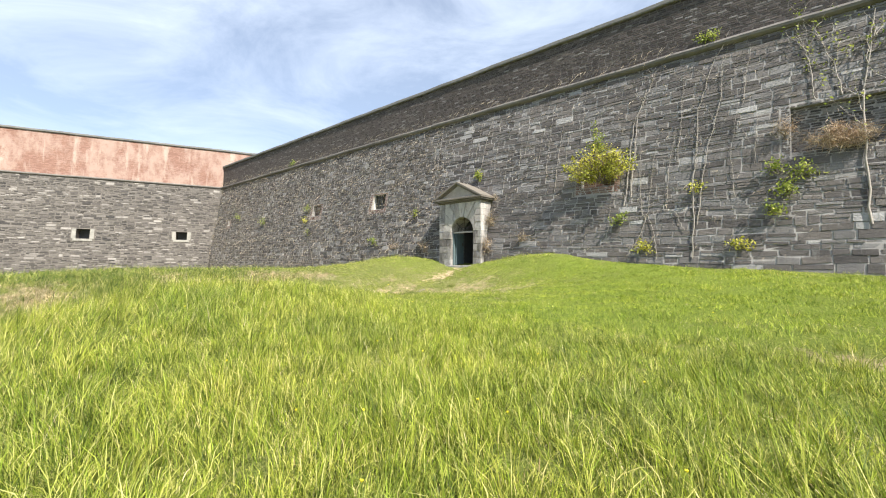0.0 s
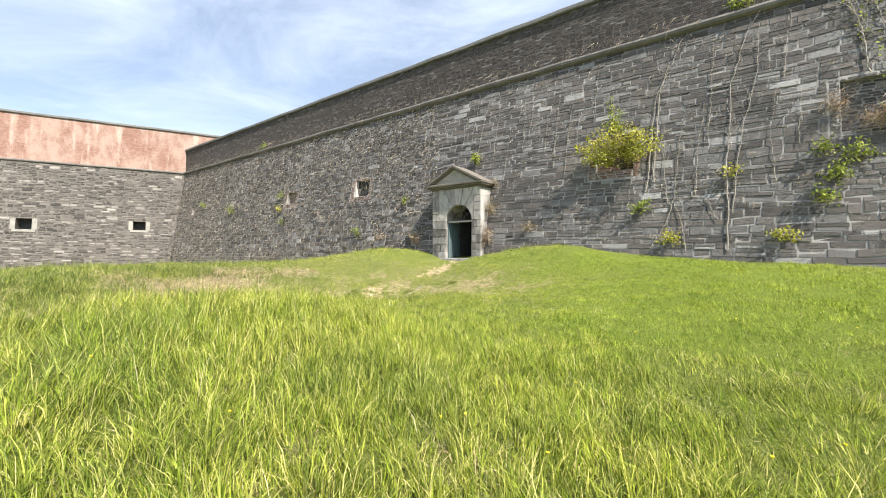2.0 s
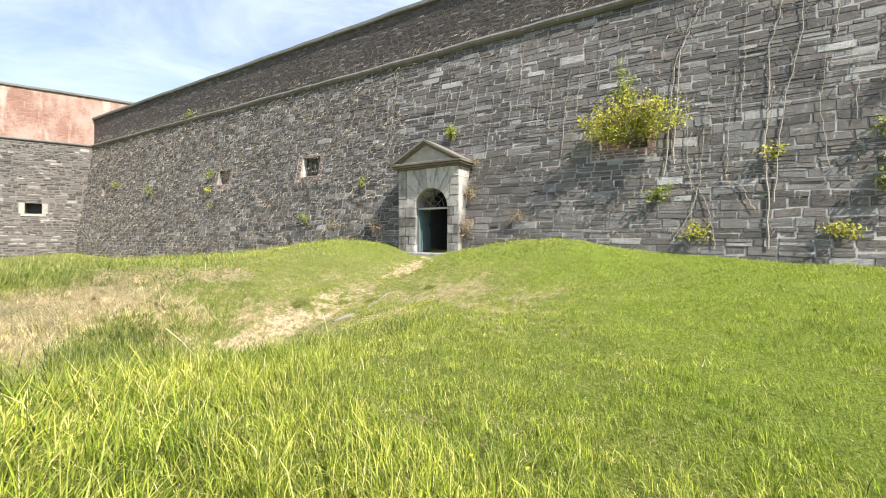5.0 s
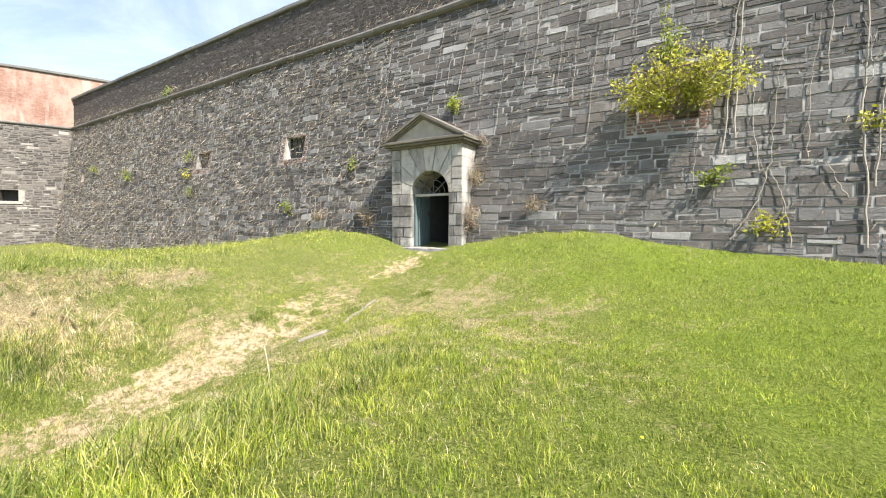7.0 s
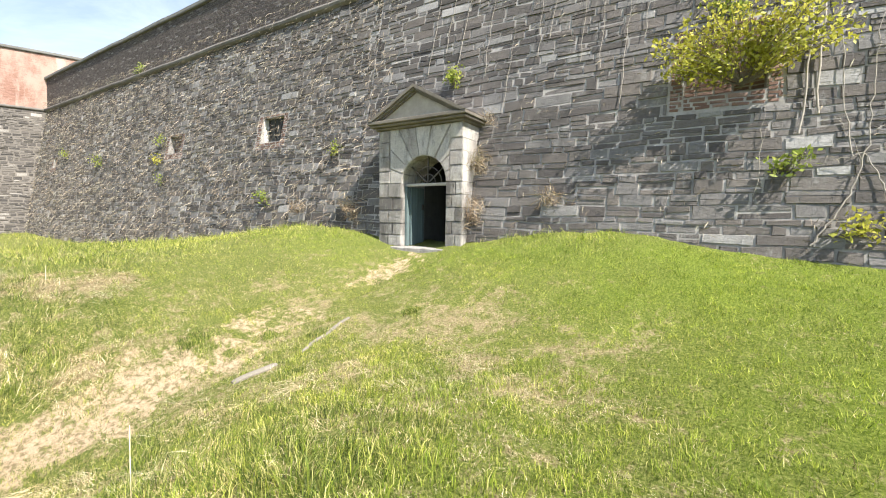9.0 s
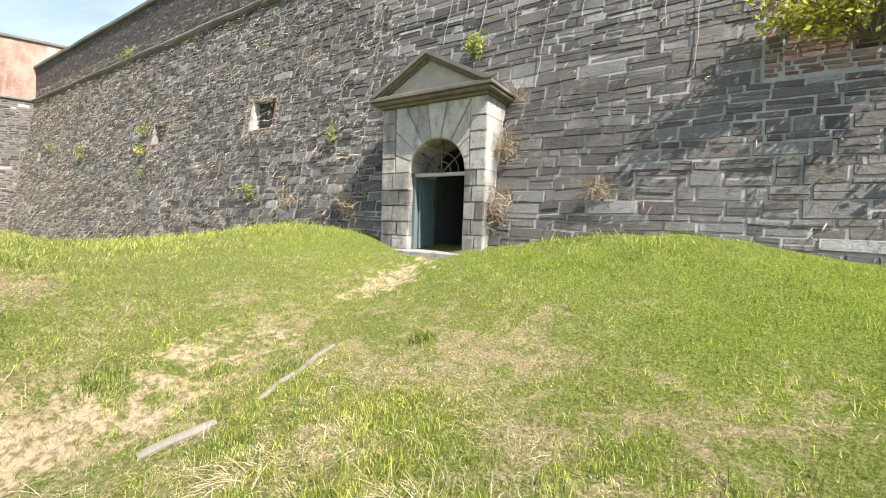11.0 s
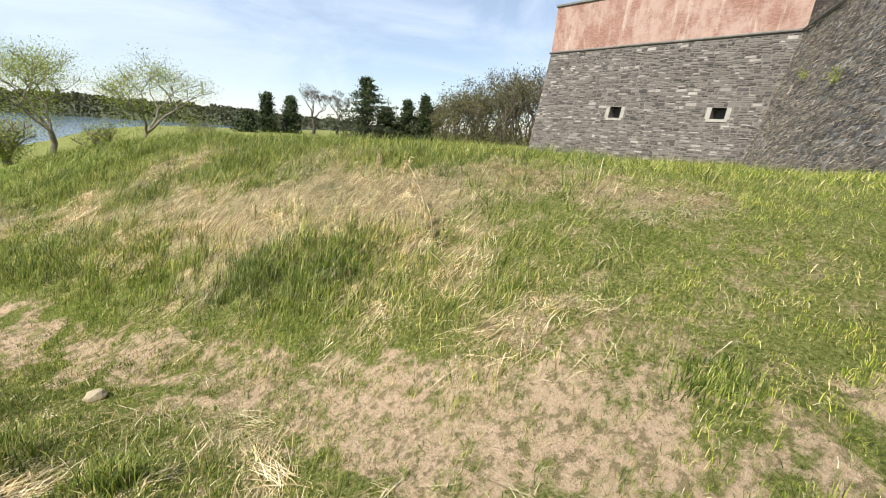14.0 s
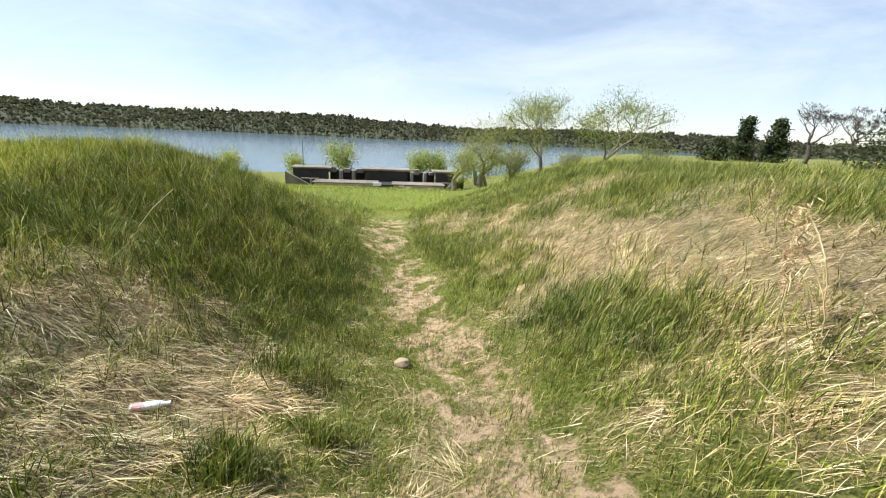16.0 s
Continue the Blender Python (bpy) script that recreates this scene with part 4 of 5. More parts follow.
# ---- windows and loopholes ----
def make_window(number, hole, barred, mat, recess):
    a, b, low, high = hole
    root = empty("window_%d" % number)
    tagged(root, "small barred window in a brick surround" if barred else ("bricked-up window recess in the stone wall" if mat is M_WINDOW_BRICK else "wide shallow recess walled up with grey stone"), "window", kind="structure")
    face = lambda u, z, o=0.0: on_main(u, z, o)
    bricks = []
    for ring in ((a - 0.23, a, low - 0.25, high + 0.08), (b, b + 0.23, low - 0.25, high + 0.08), (a, b, low - 0.25, low - 0.01), (a, b, high + 0.01, high + 0.09)):
        bricks += rubble(ring[0], ring[1], ring[2], ring[3], (0.07, 0.078), (0.2, 0.23), [], number * 7, 0.006, (0.004, 0.015))
    ob = stones_joined("brick_surround", bricks, face, mat, root)
    depth = recess + BATTER * (high - low)
    y = MAIN_Y + BATTER * (low - 2.5) + depth
    if barred:
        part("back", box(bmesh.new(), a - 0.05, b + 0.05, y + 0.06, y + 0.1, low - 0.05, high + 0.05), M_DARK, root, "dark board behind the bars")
        for i in range(4):
            u = a + (b - a) * (i + 0.5) / 4
            bm = bmesh.new()
            box_along(bm, (u, y, low), (u, y, high), 0.016)
            part("bar", bm, M_IRON, root)
        # only the left reveal: its sunlit look is painted as a pale strip
        bm = box(bmesh.new(), a - 0.01, a + 0.03, y - 0.16, y + 0.04, low, high, 0.004)
        part("jamb", bm, M_SUNLIT, root, "left reveal coloured white as if sunlit")
    else:
        infill = rubble(a, b, low, high, (0.07, 0.078), (0.2, 0.23), [], number * 11, 0.007, (0.004, 0.015))
        stones_joined("brick_infill", infill, lambda u, z, o=0.0: (u, y - 0.004 - o, z), mat, root)
        part("backing", box(bmesh.new(), a - 0.02, b + 0.02, y, y + 0.12, low - 0.02, high + 0.02), M_MORTAR, root)
    part("sill", box(bmesh.new(), a - 0.06, b + 0.06, y - 0.23, y + 0.2, low - 0.06, low, 0.012), M_LIMESTONE, root, "pale stone sill")


for i, (hole, barred, mat, recess) in enumerate(zip(WINDOWS, (True, False, False, False, False), (M_WINDOW_BRICK, M_WINDOW_BRICK, M_WINDOW_BRICK, M_SLATE, M_WINDOW_BRICK), (0.16, 0.16, 0.16, 0.16, 0.02))):
    make_window(i + 1, hole, barred, mat, recess)


def make_loophole(number, hole):
    a, b, low, high = hole
    root = empty("loophole_%d" % number)
    tagged(root, "square loophole framed in pale dressed stone", "loophole", kind="structure")

    def slab(name, u0, u1, z0, z1, out, back):
        quad = [on_flank(u0, z0, out), on_flank(u1, z0, out), on_flank(u1, z1, out), on_flank(u0, z1, out)]
        deep = [on_flank(u0, z0, back), on_flank(u1, z0, back), on_flank(u1, z1, back), on_flank(u0, z1, back)]
        bm = bmesh.new()
        p, q = [bm.verts.new(v) for v in quad], [bm.verts.new(v) for v in deep]
        bm.faces.new(p)
        bm.faces.new(q[::-1])
        for i in range(4):
            bm.faces.new((p[(i + 1) % 4], p[i], q[i], q[(i + 1) % 4]))
        bmesh.ops.recalc_face_normals(bm, faces=bm.faces)
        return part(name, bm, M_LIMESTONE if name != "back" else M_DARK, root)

    slab("jamb", a - 0.3, a, low - 0.02, high, 0.05, -0.4)
    slab("jamb", b, b + 0.3, low - 0.02, high, 0.05, -0.4)
    slab("sill", a - 0.2, b + 0.2, low - 0.2, low - 0.02, 0.06, -0.4)
    # closing slab, coloured dark in place of the hole's deep shade
    slab("back", a - 0.02, b + 0.02, low - 0.02, high + 0.02, -0.9, -1.0)


for i, hole in enumerate(LOOPS):
    make_loophole(i + 1, hole)

# return of the flank wall round its south end
bm = bmesh.new()
p0, p1 = Vector(on_flank(FLANK_LENGTH, -1.5)), Vector(on_flank(FLANK_LENGTH, CORD_Z))
for low, high in ((p0, p1),):
    back = Vector((-24, 4, 0))
    v = [bm.verts.new(p) for p in (low, high, high + back, low + back)]
    bm.faces.new(v)
    w = [bm.verts.new(p + Vector((0, 2.0, 0))) for p in (low, high, high + back, low + back)]
    bm.faces.new(w[::-1])
    for i in range(4):
        bm.faces.new((v[i], v[(i + 1) % 4], w[(i + 1) % 4], w[i]))
bmesh.ops.recalc_face_normals(bm, faces=bm.faces)
tagged(part("wall_south", bm, M_PALE, None), "pale rubble wall returning from the corner", "wall", kind="structure")
bm = bmesh.new()
q0, q1 = Vector(on_red(FLANK_LENGTH, CORD_Z + 0.1)), Vector(on_red(FLANK_LENGTH, FLANK_TOP - 0.16))
v = [bm.verts.new(p) for p in (q0, q1, q1 + Vector((-24, 4, 0)), q0 + Vector((-24, 4, 0)))]
w = [bm.verts.new(p + Vector((0, 1.5, 0))) for p in (q0, q1, q1 + Vector((-24, 4, 0)), q0 + Vector((-24, 4, 0)))]
bm.faces.new(v)
bm.faces.new(w[::-1])
for i in range(4):
    bm.faces.new((v[i], v[(i + 1) % 4], w[(i + 1) % 4], w[i]))
bmesh.ops.recalc_face_normals(bm, faces=bm.faces)
tagged(part("red_wall_south", bm, M_RED, None), "red brick parapet returning from the corner", "wall", kind="structure")


# ---- plants: stems as tapered tubes, leaves as small blades ----
def tubes(segments, sides=5):
    verts, faces = [], []
    ring = [(math.cos(math.tau * i / sides), math.sin(math.tau * i / sides)) for i in range(sides)]
    for p, q, r0, r1 in segments:
        p, q = Vector(p), Vector(q)
        d = q - p
        if d.length < 1e-5:
            continue
        d.normalize()
        a = d.orthogonal().normalized()
        b = d.cross(a)
        n = len(verts)
        for c, r in ((p, r0), (q, r1)):
            verts += [tuple(c + a * (x * r) + b * (y * r)) for x, y in ring]
        for i in range(sides):
            j = (i + 1) % sides
            faces += [(n + i, n + j, n + sides + j), (n + i, n + sides + j, n + sides + i)]
    return np.array(verts, np.float32), np.array(faces, np.int32)


def leaves_mesh(centres, size, seed, spread, stretch=(1, 1, 1), slim=0.5):
    """Small pointed leaves scattered about the centres; two triangles each."""
    rng = np.random.RandomState(seed)
    c = np.asarray(centres, np.float32)
    c = c + rng.normal(0, 1, c.shape) * spread * np.array(stretch)
    n = len(c)
    u = rng.normal(0, 1, (n, 3))
    u /= np.linalg.norm(u, axis=1)[:, None]
    w = np.cross(u, rng.normal(0, 1, (n, 3)))
    w /= np.linalg.norm(w, axis=1)[:, None] + 1e-9
    s = (size * rng.uniform(0.6, 1.3, n))[:, None]
    v = np.stack([c - u * s, c + w * s * slim, c + u * s, c - w * s * slim], 1).reshape(-1, 3)
    f = (np.arange(n)[:, None, None] * 4 + np.array([(0, 1, 2), (0, 2, 3)])[None]).reshape(-1, 3)
    return v, f


def child(ob, parent):
    ob.parent = parent
    return ob


def wander(rng, path, n, sway):
    """A winding line through the given points."""
    pts = [Vector(p) for p in path]
    total = []
    for p, q in zip(pts, pts[1:]):
        for i in range(n):
            k = i / n
            total.append(p.lerp(q, k) + Vector((rng.uniform(-sway, sway), rng.uniform(-sway, 0) * 0.4, rng.uniform(-sway, sway) * 0.5)))
    return total + [pts[-1]]


def make_vine(points, radius, seed, branches=3, leafy=0, label="bleached leafless vine climbing the stone wall"):
    """points: u and z up the wall, foot first."""
    rng = random.Random(seed)
    line = wander(rng, [on_main(u, z, 0.06) for u, z in points], 8, 0.03)
    radius *= 0.62
    segs, ends = [], []
    n = len(line) - 1
    for i in range(n):
        segs.append((line[i], line[i + 1], radius * (1 - 0.6 * i / n), radius * (1 - 0.6 * (i + 1) / n)))
    for k in range(branches):
        at = line[rng.randrange(n // 3, n)]
        tip = at
        way = Vector((rng.uniform(-0.7, 0.7), 0, rng.uniform(0.3, 1)))
        r = radius * 0.45
        for j in range(rng.randrange(5, 11)):
            nxt = tip + way * rng.uniform(0.1, 0.2) + Vector((rng.uniform(-0.05, 0.05), rng.uniform(-0.05, 0.02), 0))
            nxt.y = on_main(nxt.x, nxt.z, rng.uniform(0.05, 0.22))[1]
            segs.append((tip, nxt, r, r * 0.85))
            r *= 0.85
            tip = nxt
            ends.append(tip)
            way = (way + Vector((rng.uniform(-0.3, 0.3), 0, rng.uniform(-0.15, 0.3)))).normalized()
    v, f = tubes(segs)
    root = empty("vine")
    tagged(root, label, "vine", "vines on the wall")
    child(fast_mesh("stem", v, f, M_VINE, True), root)
    if leafy and ends:
        cs = [tuple(rng.choice(ends)) for _ in range(leafy)]
        v, f = leaves_mesh(cs, 0.05, seed, 0.09)
        child(fast_mesh("foliage", v, f, M_LEAF), root)


VINES = [([(6.45, 4.2), (6.6, 7.2), (7.0, 8.6)], 0.028, 3), ([(6.62, 2.4), (7.03, 3.1), (7.26, 3.95), (7.3, 5.2), (7.45, 6.6)], 0.022, 2), ([(7.6, 2.3), (7.45, 3.3), (7.2, 3.85), (6.9, 3.75)], 0.02, 0),
         ([(7.05, 3.8), (6.95, 5.2), (6.87, 6.9)], 0.016, 1), ([(7.8, 4.0), (7.85, 5.4), (8.0, 6.9)], 0.016, 1), ([(8.37, 3.2), (8.1, 3.85), (7.8, 3.98), (7.3, 3.88)], 0.016, 0),
         ([(3.63, 5.1), (3.7, 6.5), (3.78, 7.9)], 0.014, 1), ([(4.04, 6.4), (4.08, 7.9)], 0.012, 0), ([(8.65, 2.3), (8.58, 5.0), (8.69, 7.4), (9.14, 9.2)], 0.032, 5), ([(8.75, 3.4), (8.9, 5.5), (9.3, 7.6), (9.35, 9.2)], 0.024, 4),
         ([(6.64, 4.5), (6.73, 7.7), (7.26, 9.0)], 0.03, 6), ([(8.1, 5.6), (8.18, 7.2), (8.2, 9.0)], 0.016, 2), ([(2.8, 6.1), (2.83, 7.9)], 0.012, 1), ([(5.24, 6.6), (5.24, 8.2)], 0.012, 1), ([(1.85, 6.4), (1.8, 8.2)], 0.012, 1),
         ([(12.6, 3.2), (12.57, 6.7), (12.9, 9.3)], 0.05, 12), ([(11.6, 6.9), (11.5, 8.2), (11.2, 9.4)], 0.03, 9), ([(12.2, 6.9), (12.0, 8.0), (11.6, 9.3)], 0.03, 9), ([(13.4, 5.2), (13.2, 7.5), (13.6, 9.3)], 0.035, 10),
         ([(9.7, 4.2), (9.6, 5.6), (9.8, 7.4)], 0.014, 2), ([(10.2, 5.2), (10.3, 7.0)], 0.014, 2), ([(5.9, 3.2), (6.0, 5.0)], 0.012, 1), ([(1.1, 5.4), (1.2, 7.4)], 0.012, 2), ([(-0.3, 6.4), (-0.1, 8.2), (0.1, 9.2)], 0.014, 3), ([(0.5, 6.2), (0.6, 8.6)], 0.012, 2), ([(-1.2, 6.5), (-1.0, 9.0)], 0.012, 2), ([(-0.7, 7.0), (-0.5, 9.2)], 0.012, 2), ([(2.1, 6.8), (2.2, 9.2)], 0.012, 1), ([(3.2, 5.9), (3.25, 8.6)], 0.012, 1), ([(4.6, 7.0), (4.7, 9.2)], 0.012, 1), ([(9.9, 7.2), (10.1, 9.3)], 0.016, 4)]
for i, (points, radius, branches) in enumerate(VINES):
    make_vine(points, radius, 100 + i, branches, 90 if 14 < i < 19 else 0)


def make_wall_plant(u, z, width, height, out, count, seed, mat, label, name="wall_shrub", size=0.05, rise=0.0):
    """Stems that spring from one joint of the wall and bend upwards, with their leaves."""
    rng = random.Random(seed)
    foot = Vector(on_main(u, z, 0.02))
    segs, tips = [], []
    for k in range(max(6, count // 60)):
        a = rng.uniform(-1, 1)
        tip = foot.copy()
        aim = foot + Vector((a * width * 0.5, -rng.uniform(0.1, 1) * out, height * rng.uniform(0.2, 1) * (1 - 0.4 * abs(a)) + rise))
        for j in range(5):
            nxt = foot.lerp(aim, (j + 1) / 5) + Vector((rng.uniform(-0.04, 0.04), rng.uniform(-0.03, 0.03), 0.05 * math.sin(j)))
            segs.append((tip, nxt, 0.008, 0.006))
            tip = nxt
            if j > 0:
                tips.append(tip)
    root = empty(name)
    tagged(root, label, "shrub")
    v, f = tubes(segs, 4)
    child(fast_mesh("branchwork", v, f, M_BARK, True), root)
    cs = [tuple(rng.choice(tips)) for _ in range(count)]
    if mat is M_RUST_TWIG:
        v, f = leaves_mesh(cs, size * 3, seed, size * 1.6, (1, 0.6, 1.2), 0.03)
    else:
        v, f = leaves_mesh(cs, size, seed, size * 1.8)
    child(fast_mesh("foliage", v, f, mat), root)


make_wall_plant(5.65, 5.15, 2.6, 1.5, 0.85, 3600, 1, M_YELLOW_LEAF, "yellow-green shrub growing out of the wall", size=0.045)
make_wall_plant(5.35, 6.3, 0.6, 1.4, 0.25, 420, 2, M_LEAF, "slender leafy shoot above the yellow shrub", size=0.045)
for i, (u, z, w, h, n, mat) in enumerate([(6.35, 3.6, 0.4, 0.45, 160, M_LEAF), (7.2, 2.6, 0.45, 0.35, 150, M_YELLOW_LEAF), (9.79, 2.6, 0.5, 0.4, 160, M_YELLOW_LEAF), (8.69, 4.5, 0.35, 0.35, 90, M_YELLOW_LEAF),
                                          (10.6, 3.6, 0.5, 0.5, 160, M_LEAF), (10.95, 4.1, 0.6, 0.5, 200, M_LEAF), (11.4, 4.6, 0.7, 0.5, 200, M_LEAF), (10.7, 4.9, 0.4, 0.4, 120, M_LEAF), (9.0, 9.75, 0.9, 0.5, 200, M_LEAF),
                                          (-0.35, 6.1, 0.35, 0.5, 200, M_LEAF), (-2.4, 5.2, 0.35, 0.45, 70, M_RUST_TWIG), (0.8, 5.0, 0.3, 0.3, 60, M_RUST_TWIG), (-19.0, 9.8, 0.6, 0.6, 160, M_LEAF), (-22.0, 5.2, 0.8, 0.7, 160, M_LEAF),
                                          (-4.2, 4.6, 0.4, 0.4, 100, M_LEAF), (-7.3, 3.1, 0.6, 0.5, 110, M_LEAF), (-14.7, 4.0, 0.5, 0.5, 60, M_LEAF), (-15.3, 4.9, 0.4, 0.7, 90, M_YELLOW_LEAF), (-15.4, 5.7, 0.4, 0.8, 90, M_LEAF), (-27.0, 6.0, 0.7, 0.6, 120, M_LEAF)]):
    make_wall_plant(u, z, w, h, 0.3, n, 20 + i, mat, "small leafy weed rooted in a wall joint", "wall_weed", 0.05)
for i, (u, z, w, h, n) in enumerate([(0.7, 3.8, 0.3, 0.9, 200), (0.7, 2.6, 0.35, 0.8, 200), (2.5, 3.05, 0.7, 0.3, 130), (12.1, 5.42, 2.1, 0.6, 1500), (10.9, 5.9, 0.5, 0.8, 160), (-3.2, 2.7, 0.9, 0.7, 150), (-5.5, 2.9, 0.6, 0.5, 90)]):
    make_wall_plant(u, z, w, h, 0.35, n, 60 + i, M_RUST_TWIG, "tangle of dry brown stalks hanging on the wall", "dry_weeds", 0.06)


def make_dead_ivy(name, place, u0, u1, z0, z1, count, seed, longest, label):
    """Short dead stalks all over a wall face, standing a little off it."""
    rng = np.random.RandomState(seed)
    u, z = rng.uniform(u0, u1, count), rng.uniform(z0, z1, count)
    a, n = rng.normal(-0.9, 1.0, count), rng.uniform(0.1, longest, count)
    verts = []
    for uu, zz, aa, ll, o1, o2, wd in zip(u, z, a, n, rng.uniform(0.02, 0.06, count), rng.uniform(0.05, 0.24, count), rng.uniform(0.003, 0.007, count)):
        du, dz = math.cos(aa) * ll, math.sin(aa) * ll
        p, q, r = place(uu, zz, o1), place(uu + du * 0.5, zz + dz * 0.4, (o1 + o2) * 0.6), place(uu + du, zz + dz, o2)
        verts += [(p[0], p[1], p[2] - wd), (p[0], p[1], p[2] + wd), (q[0] - wd, q[1], q[2] + wd), (q[0] + wd, q[1], q[2] - wd), r]
    f = (np.arange(count)[:, None, None] * 5 + np.array([(0, 3, 2), (0, 2, 1), (2, 3, 4)])[None]).reshape(-1, 3)
    tagged(fast_mesh(name, np.array(verts), f, M_TWIG), label, "dead ivy", kind="stuff")


make_dead_ivy("dead_ivy", on_main, -33, -2.2, 1.0, 9.7, 14000, 3, 0.34, "dead grey ivy stalks clinging to the dark wall")
make_dead_ivy("dry_stalks", on_main, 0.8, 14, 2.3, 9.5, 900, 4, 0.2, "sparse dry stalks in the wall joints")
make_dead_ivy("cordon_weeds", lambda u, z, o=0.0: on_parapet(u, z, o + 0.15), -33, 8, 9.7, 10.1, 900, 5, 0.5, "dry weeds along the stone cordon")


# ---- trees ----
def grow(rng, p, way, length, radius, level, segs, tips, droop, fork):
    steps = 4
    for i in range(steps):
        q = p + way * (length / steps) + Vector((rng.uniform(-1, 1), rng.uniform(-1, 1), 0)) * length * 0.05
        r = radius * (1 - 0.3 / steps)
        segs.append((p, q, radius, r))
        p, radius = q, r
        way = (way + Vector((rng.uniform(-0.2, 0.2), rng.uniform(-0.2, 0.2), droop))).normalized()
        if level < 4:
            tips.append(p)
    if level == 0:
        return
    for k in range(rng.choice(fork)):
        a = rng.uniform(0, math.tau)
        side = Vector((math.cos(a), math.sin(a), rng.uniform(-0.1, 0.5)))
        grow(rng, p, (way * rng.uniform(0.4, 0.9) + side * rng.uniform(0.5, 0.9)).normalized(), length * rng.uniform(0.6, 0.85), radius * 0.65, level - 1, segs, tips, droop, fork)


def make_tree(x, y, height, seed, leaf, count, size, label, bark=None, lean=(0, 0), levels=4, trunk=0.3, fork=(2, 3), name="tree", spread=None, droop=0.1, fill=0.3):
    rng = random.Random(seed)
    z = float(ground_height(x, y)) - 0.1
    segs, tips = [], []
    foot = Vector((x, y, z))
    way = Vector((lean[0], lean[1], 1)).normalized()
    grow(rng, foot, way, height * trunk, height * (0.024 if levels == 6 else 0.014), levels, segs, tips, droop, fork)
    top = max(t.z for t in tips) - z
    k = height / top
    fix = lambda v: foot + (v - foot) * k
    least = height * 0.0016
    segs = [(fix(a), fix(b), max(least, r * k), max(least, s * k)) for a, b, r, s in segs]
    root = empty(name)
    tagged(root, label, "tree")
    v, f = tubes(segs, 5)
    child(fast_mesh("trunk", v, f, bark or M_BARK, True), root)
    if count:
        cs = [tuple(foot.lerp(fix(rng.choice(tips)), rng.uniform(0.45, 1) if rng.random() < fill else 1)) for _ in range(count)]
        v, f = leaves_mesh(cs, size, seed, spread or size * 4.5)
        child(fast_mesh("crown", v, f, leaf), root)


def make_pine(x, y, height, width, seed):
    rng = random.Random(seed)
    z = float(ground_height(x, y)) - 0.1
    segs, tips = [((x, y, z), (x, y, z + height), height * 0.02, 0.02)], []
    for layer in range(17):
        level, broad, lop = (layer + 0.6) / 17, rng.uniform(0.6, 1.1), rng.uniform(0, math.tau)
        for i in range(13):
            k = min(1, max(0.04, level + rng.uniform(-0.05, 0.05)))
            a = rng.uniform(0, math.tau)
            reach = width * 0.5 * min(1, (1.08 - k) * 1.25) * broad * (1 + 0.3 * math.cos(a - lop)) * rng.uniform(0.45, 1.1) + 0.1
            p = Vector((x, y, z + height * k * 0.97))
            q = p + Vector((math.cos(a) * reach, math.sin(a) * reach, -0.06 * reach + rng.uniform(0, 0.5)))
            segs.append((p, q, 0.05, 0.02))
            tips += [p.lerp(q, s) for s in (0.1, 0.25, 0.4, 0.6, 0.75, 0.85, 0.95, 1.0)]
    root = empty("pine_tree")
    tagged(root, "dark green pine standing beyond the grassy mound", "tree", "pines")
    v, f = tubes(segs, 5)
    child(fast_mesh("trunk", v, f, M_DARK_BARK, True), root)
    cs = [tuple(rng.choice(tips)) for _ in range(5200)]
    v, f = leaves_mesh(cs, 0.3, seed, 0.34, (1, 1, 0.6), 0.35)
    child(fast_mesh("crown", v, f, M_PINE), root)


def at_bearing(px, py, d, ex=0.2, ey=9.2):
    n = math.hypot(px, py)
    return ex + px / n * d, ey + py / n * d


YOUNG_TREES = [(-8.9, -16.1, 6.1, 3, (0.1, 0.0), 2600, 4, 0.2), (-11.9, -14.7, 6.1, 12, (-0.15, 0.0), 2300, 4, 0.2), (-5.9, -17.1, 4.8, 4, (0.35, -0.1), 900, 4, 0.18), (-14.6, -14.2, 3.4, 8, (-0.3, 0.0), 500, 4, 0.12),
               (-3.9, -17.6, 2.6, 6, (0.2, 0), 900, 4, 0.06), (-5.4, -16.6, 3.0, 7, (0.2, 0), 1300, 4, 0.06), (-7.2, -15.8, 2.8, 10, (0, 0), 1100, 4, 0.06), (-10.4, -15.0, 2.6, 9, (0, 0), 900, 4, 0.06)]
for x, y, h, seed, lean, n, levels, trunk in YOUNG_TREES:
    make_tree(x, y, h, seed, M_LEAF, n * 5, 0.036, "slender young tree in thin fresh spring leaf" if h > 3.2 else "low scrubby bush in fresh spring leaf", lean=lean, trunk=trunk, levels=levels, spread=0.27, fork=(3, 4), droop=0.03, fill=0.25 if h > 3.2 else 0.7)
for bearing, d, h, w, seed in (((-0.667, -0.745), 85, 6.6, 3.6, 1), ((-0.70, -0.71), 88, 6.6, 5.0, 2), ((-0.807, -0.59), 80, 10.5, 15.0, 3), ((-0.86, -0.51), 90, 7.8, 7.0, 4), ((-0.88, -0.475), 90, 9.0, 6.5, 5), ((-0.635, -0.77), 80, 3.0, 3.5, 6), ((-0.835, -0.55), 86, 6.0, 9.0, 7)):
    make_pine(*at_bearing(*bearing, d), h, w, seed)
for bearing, d, h, seed in (((-0.735, -0.678), 92, 10.0, 21), ((-0.77, -0.638), 96, 9.6, 22)):
    make_tree(*at_bearing(*bearing, d), h, seed, None, 0, 0.1, "bare spreading tree with no leaves", M_DARK_BARK, levels=6, trunk=0.2, fork=(3,), name="bare_tree")
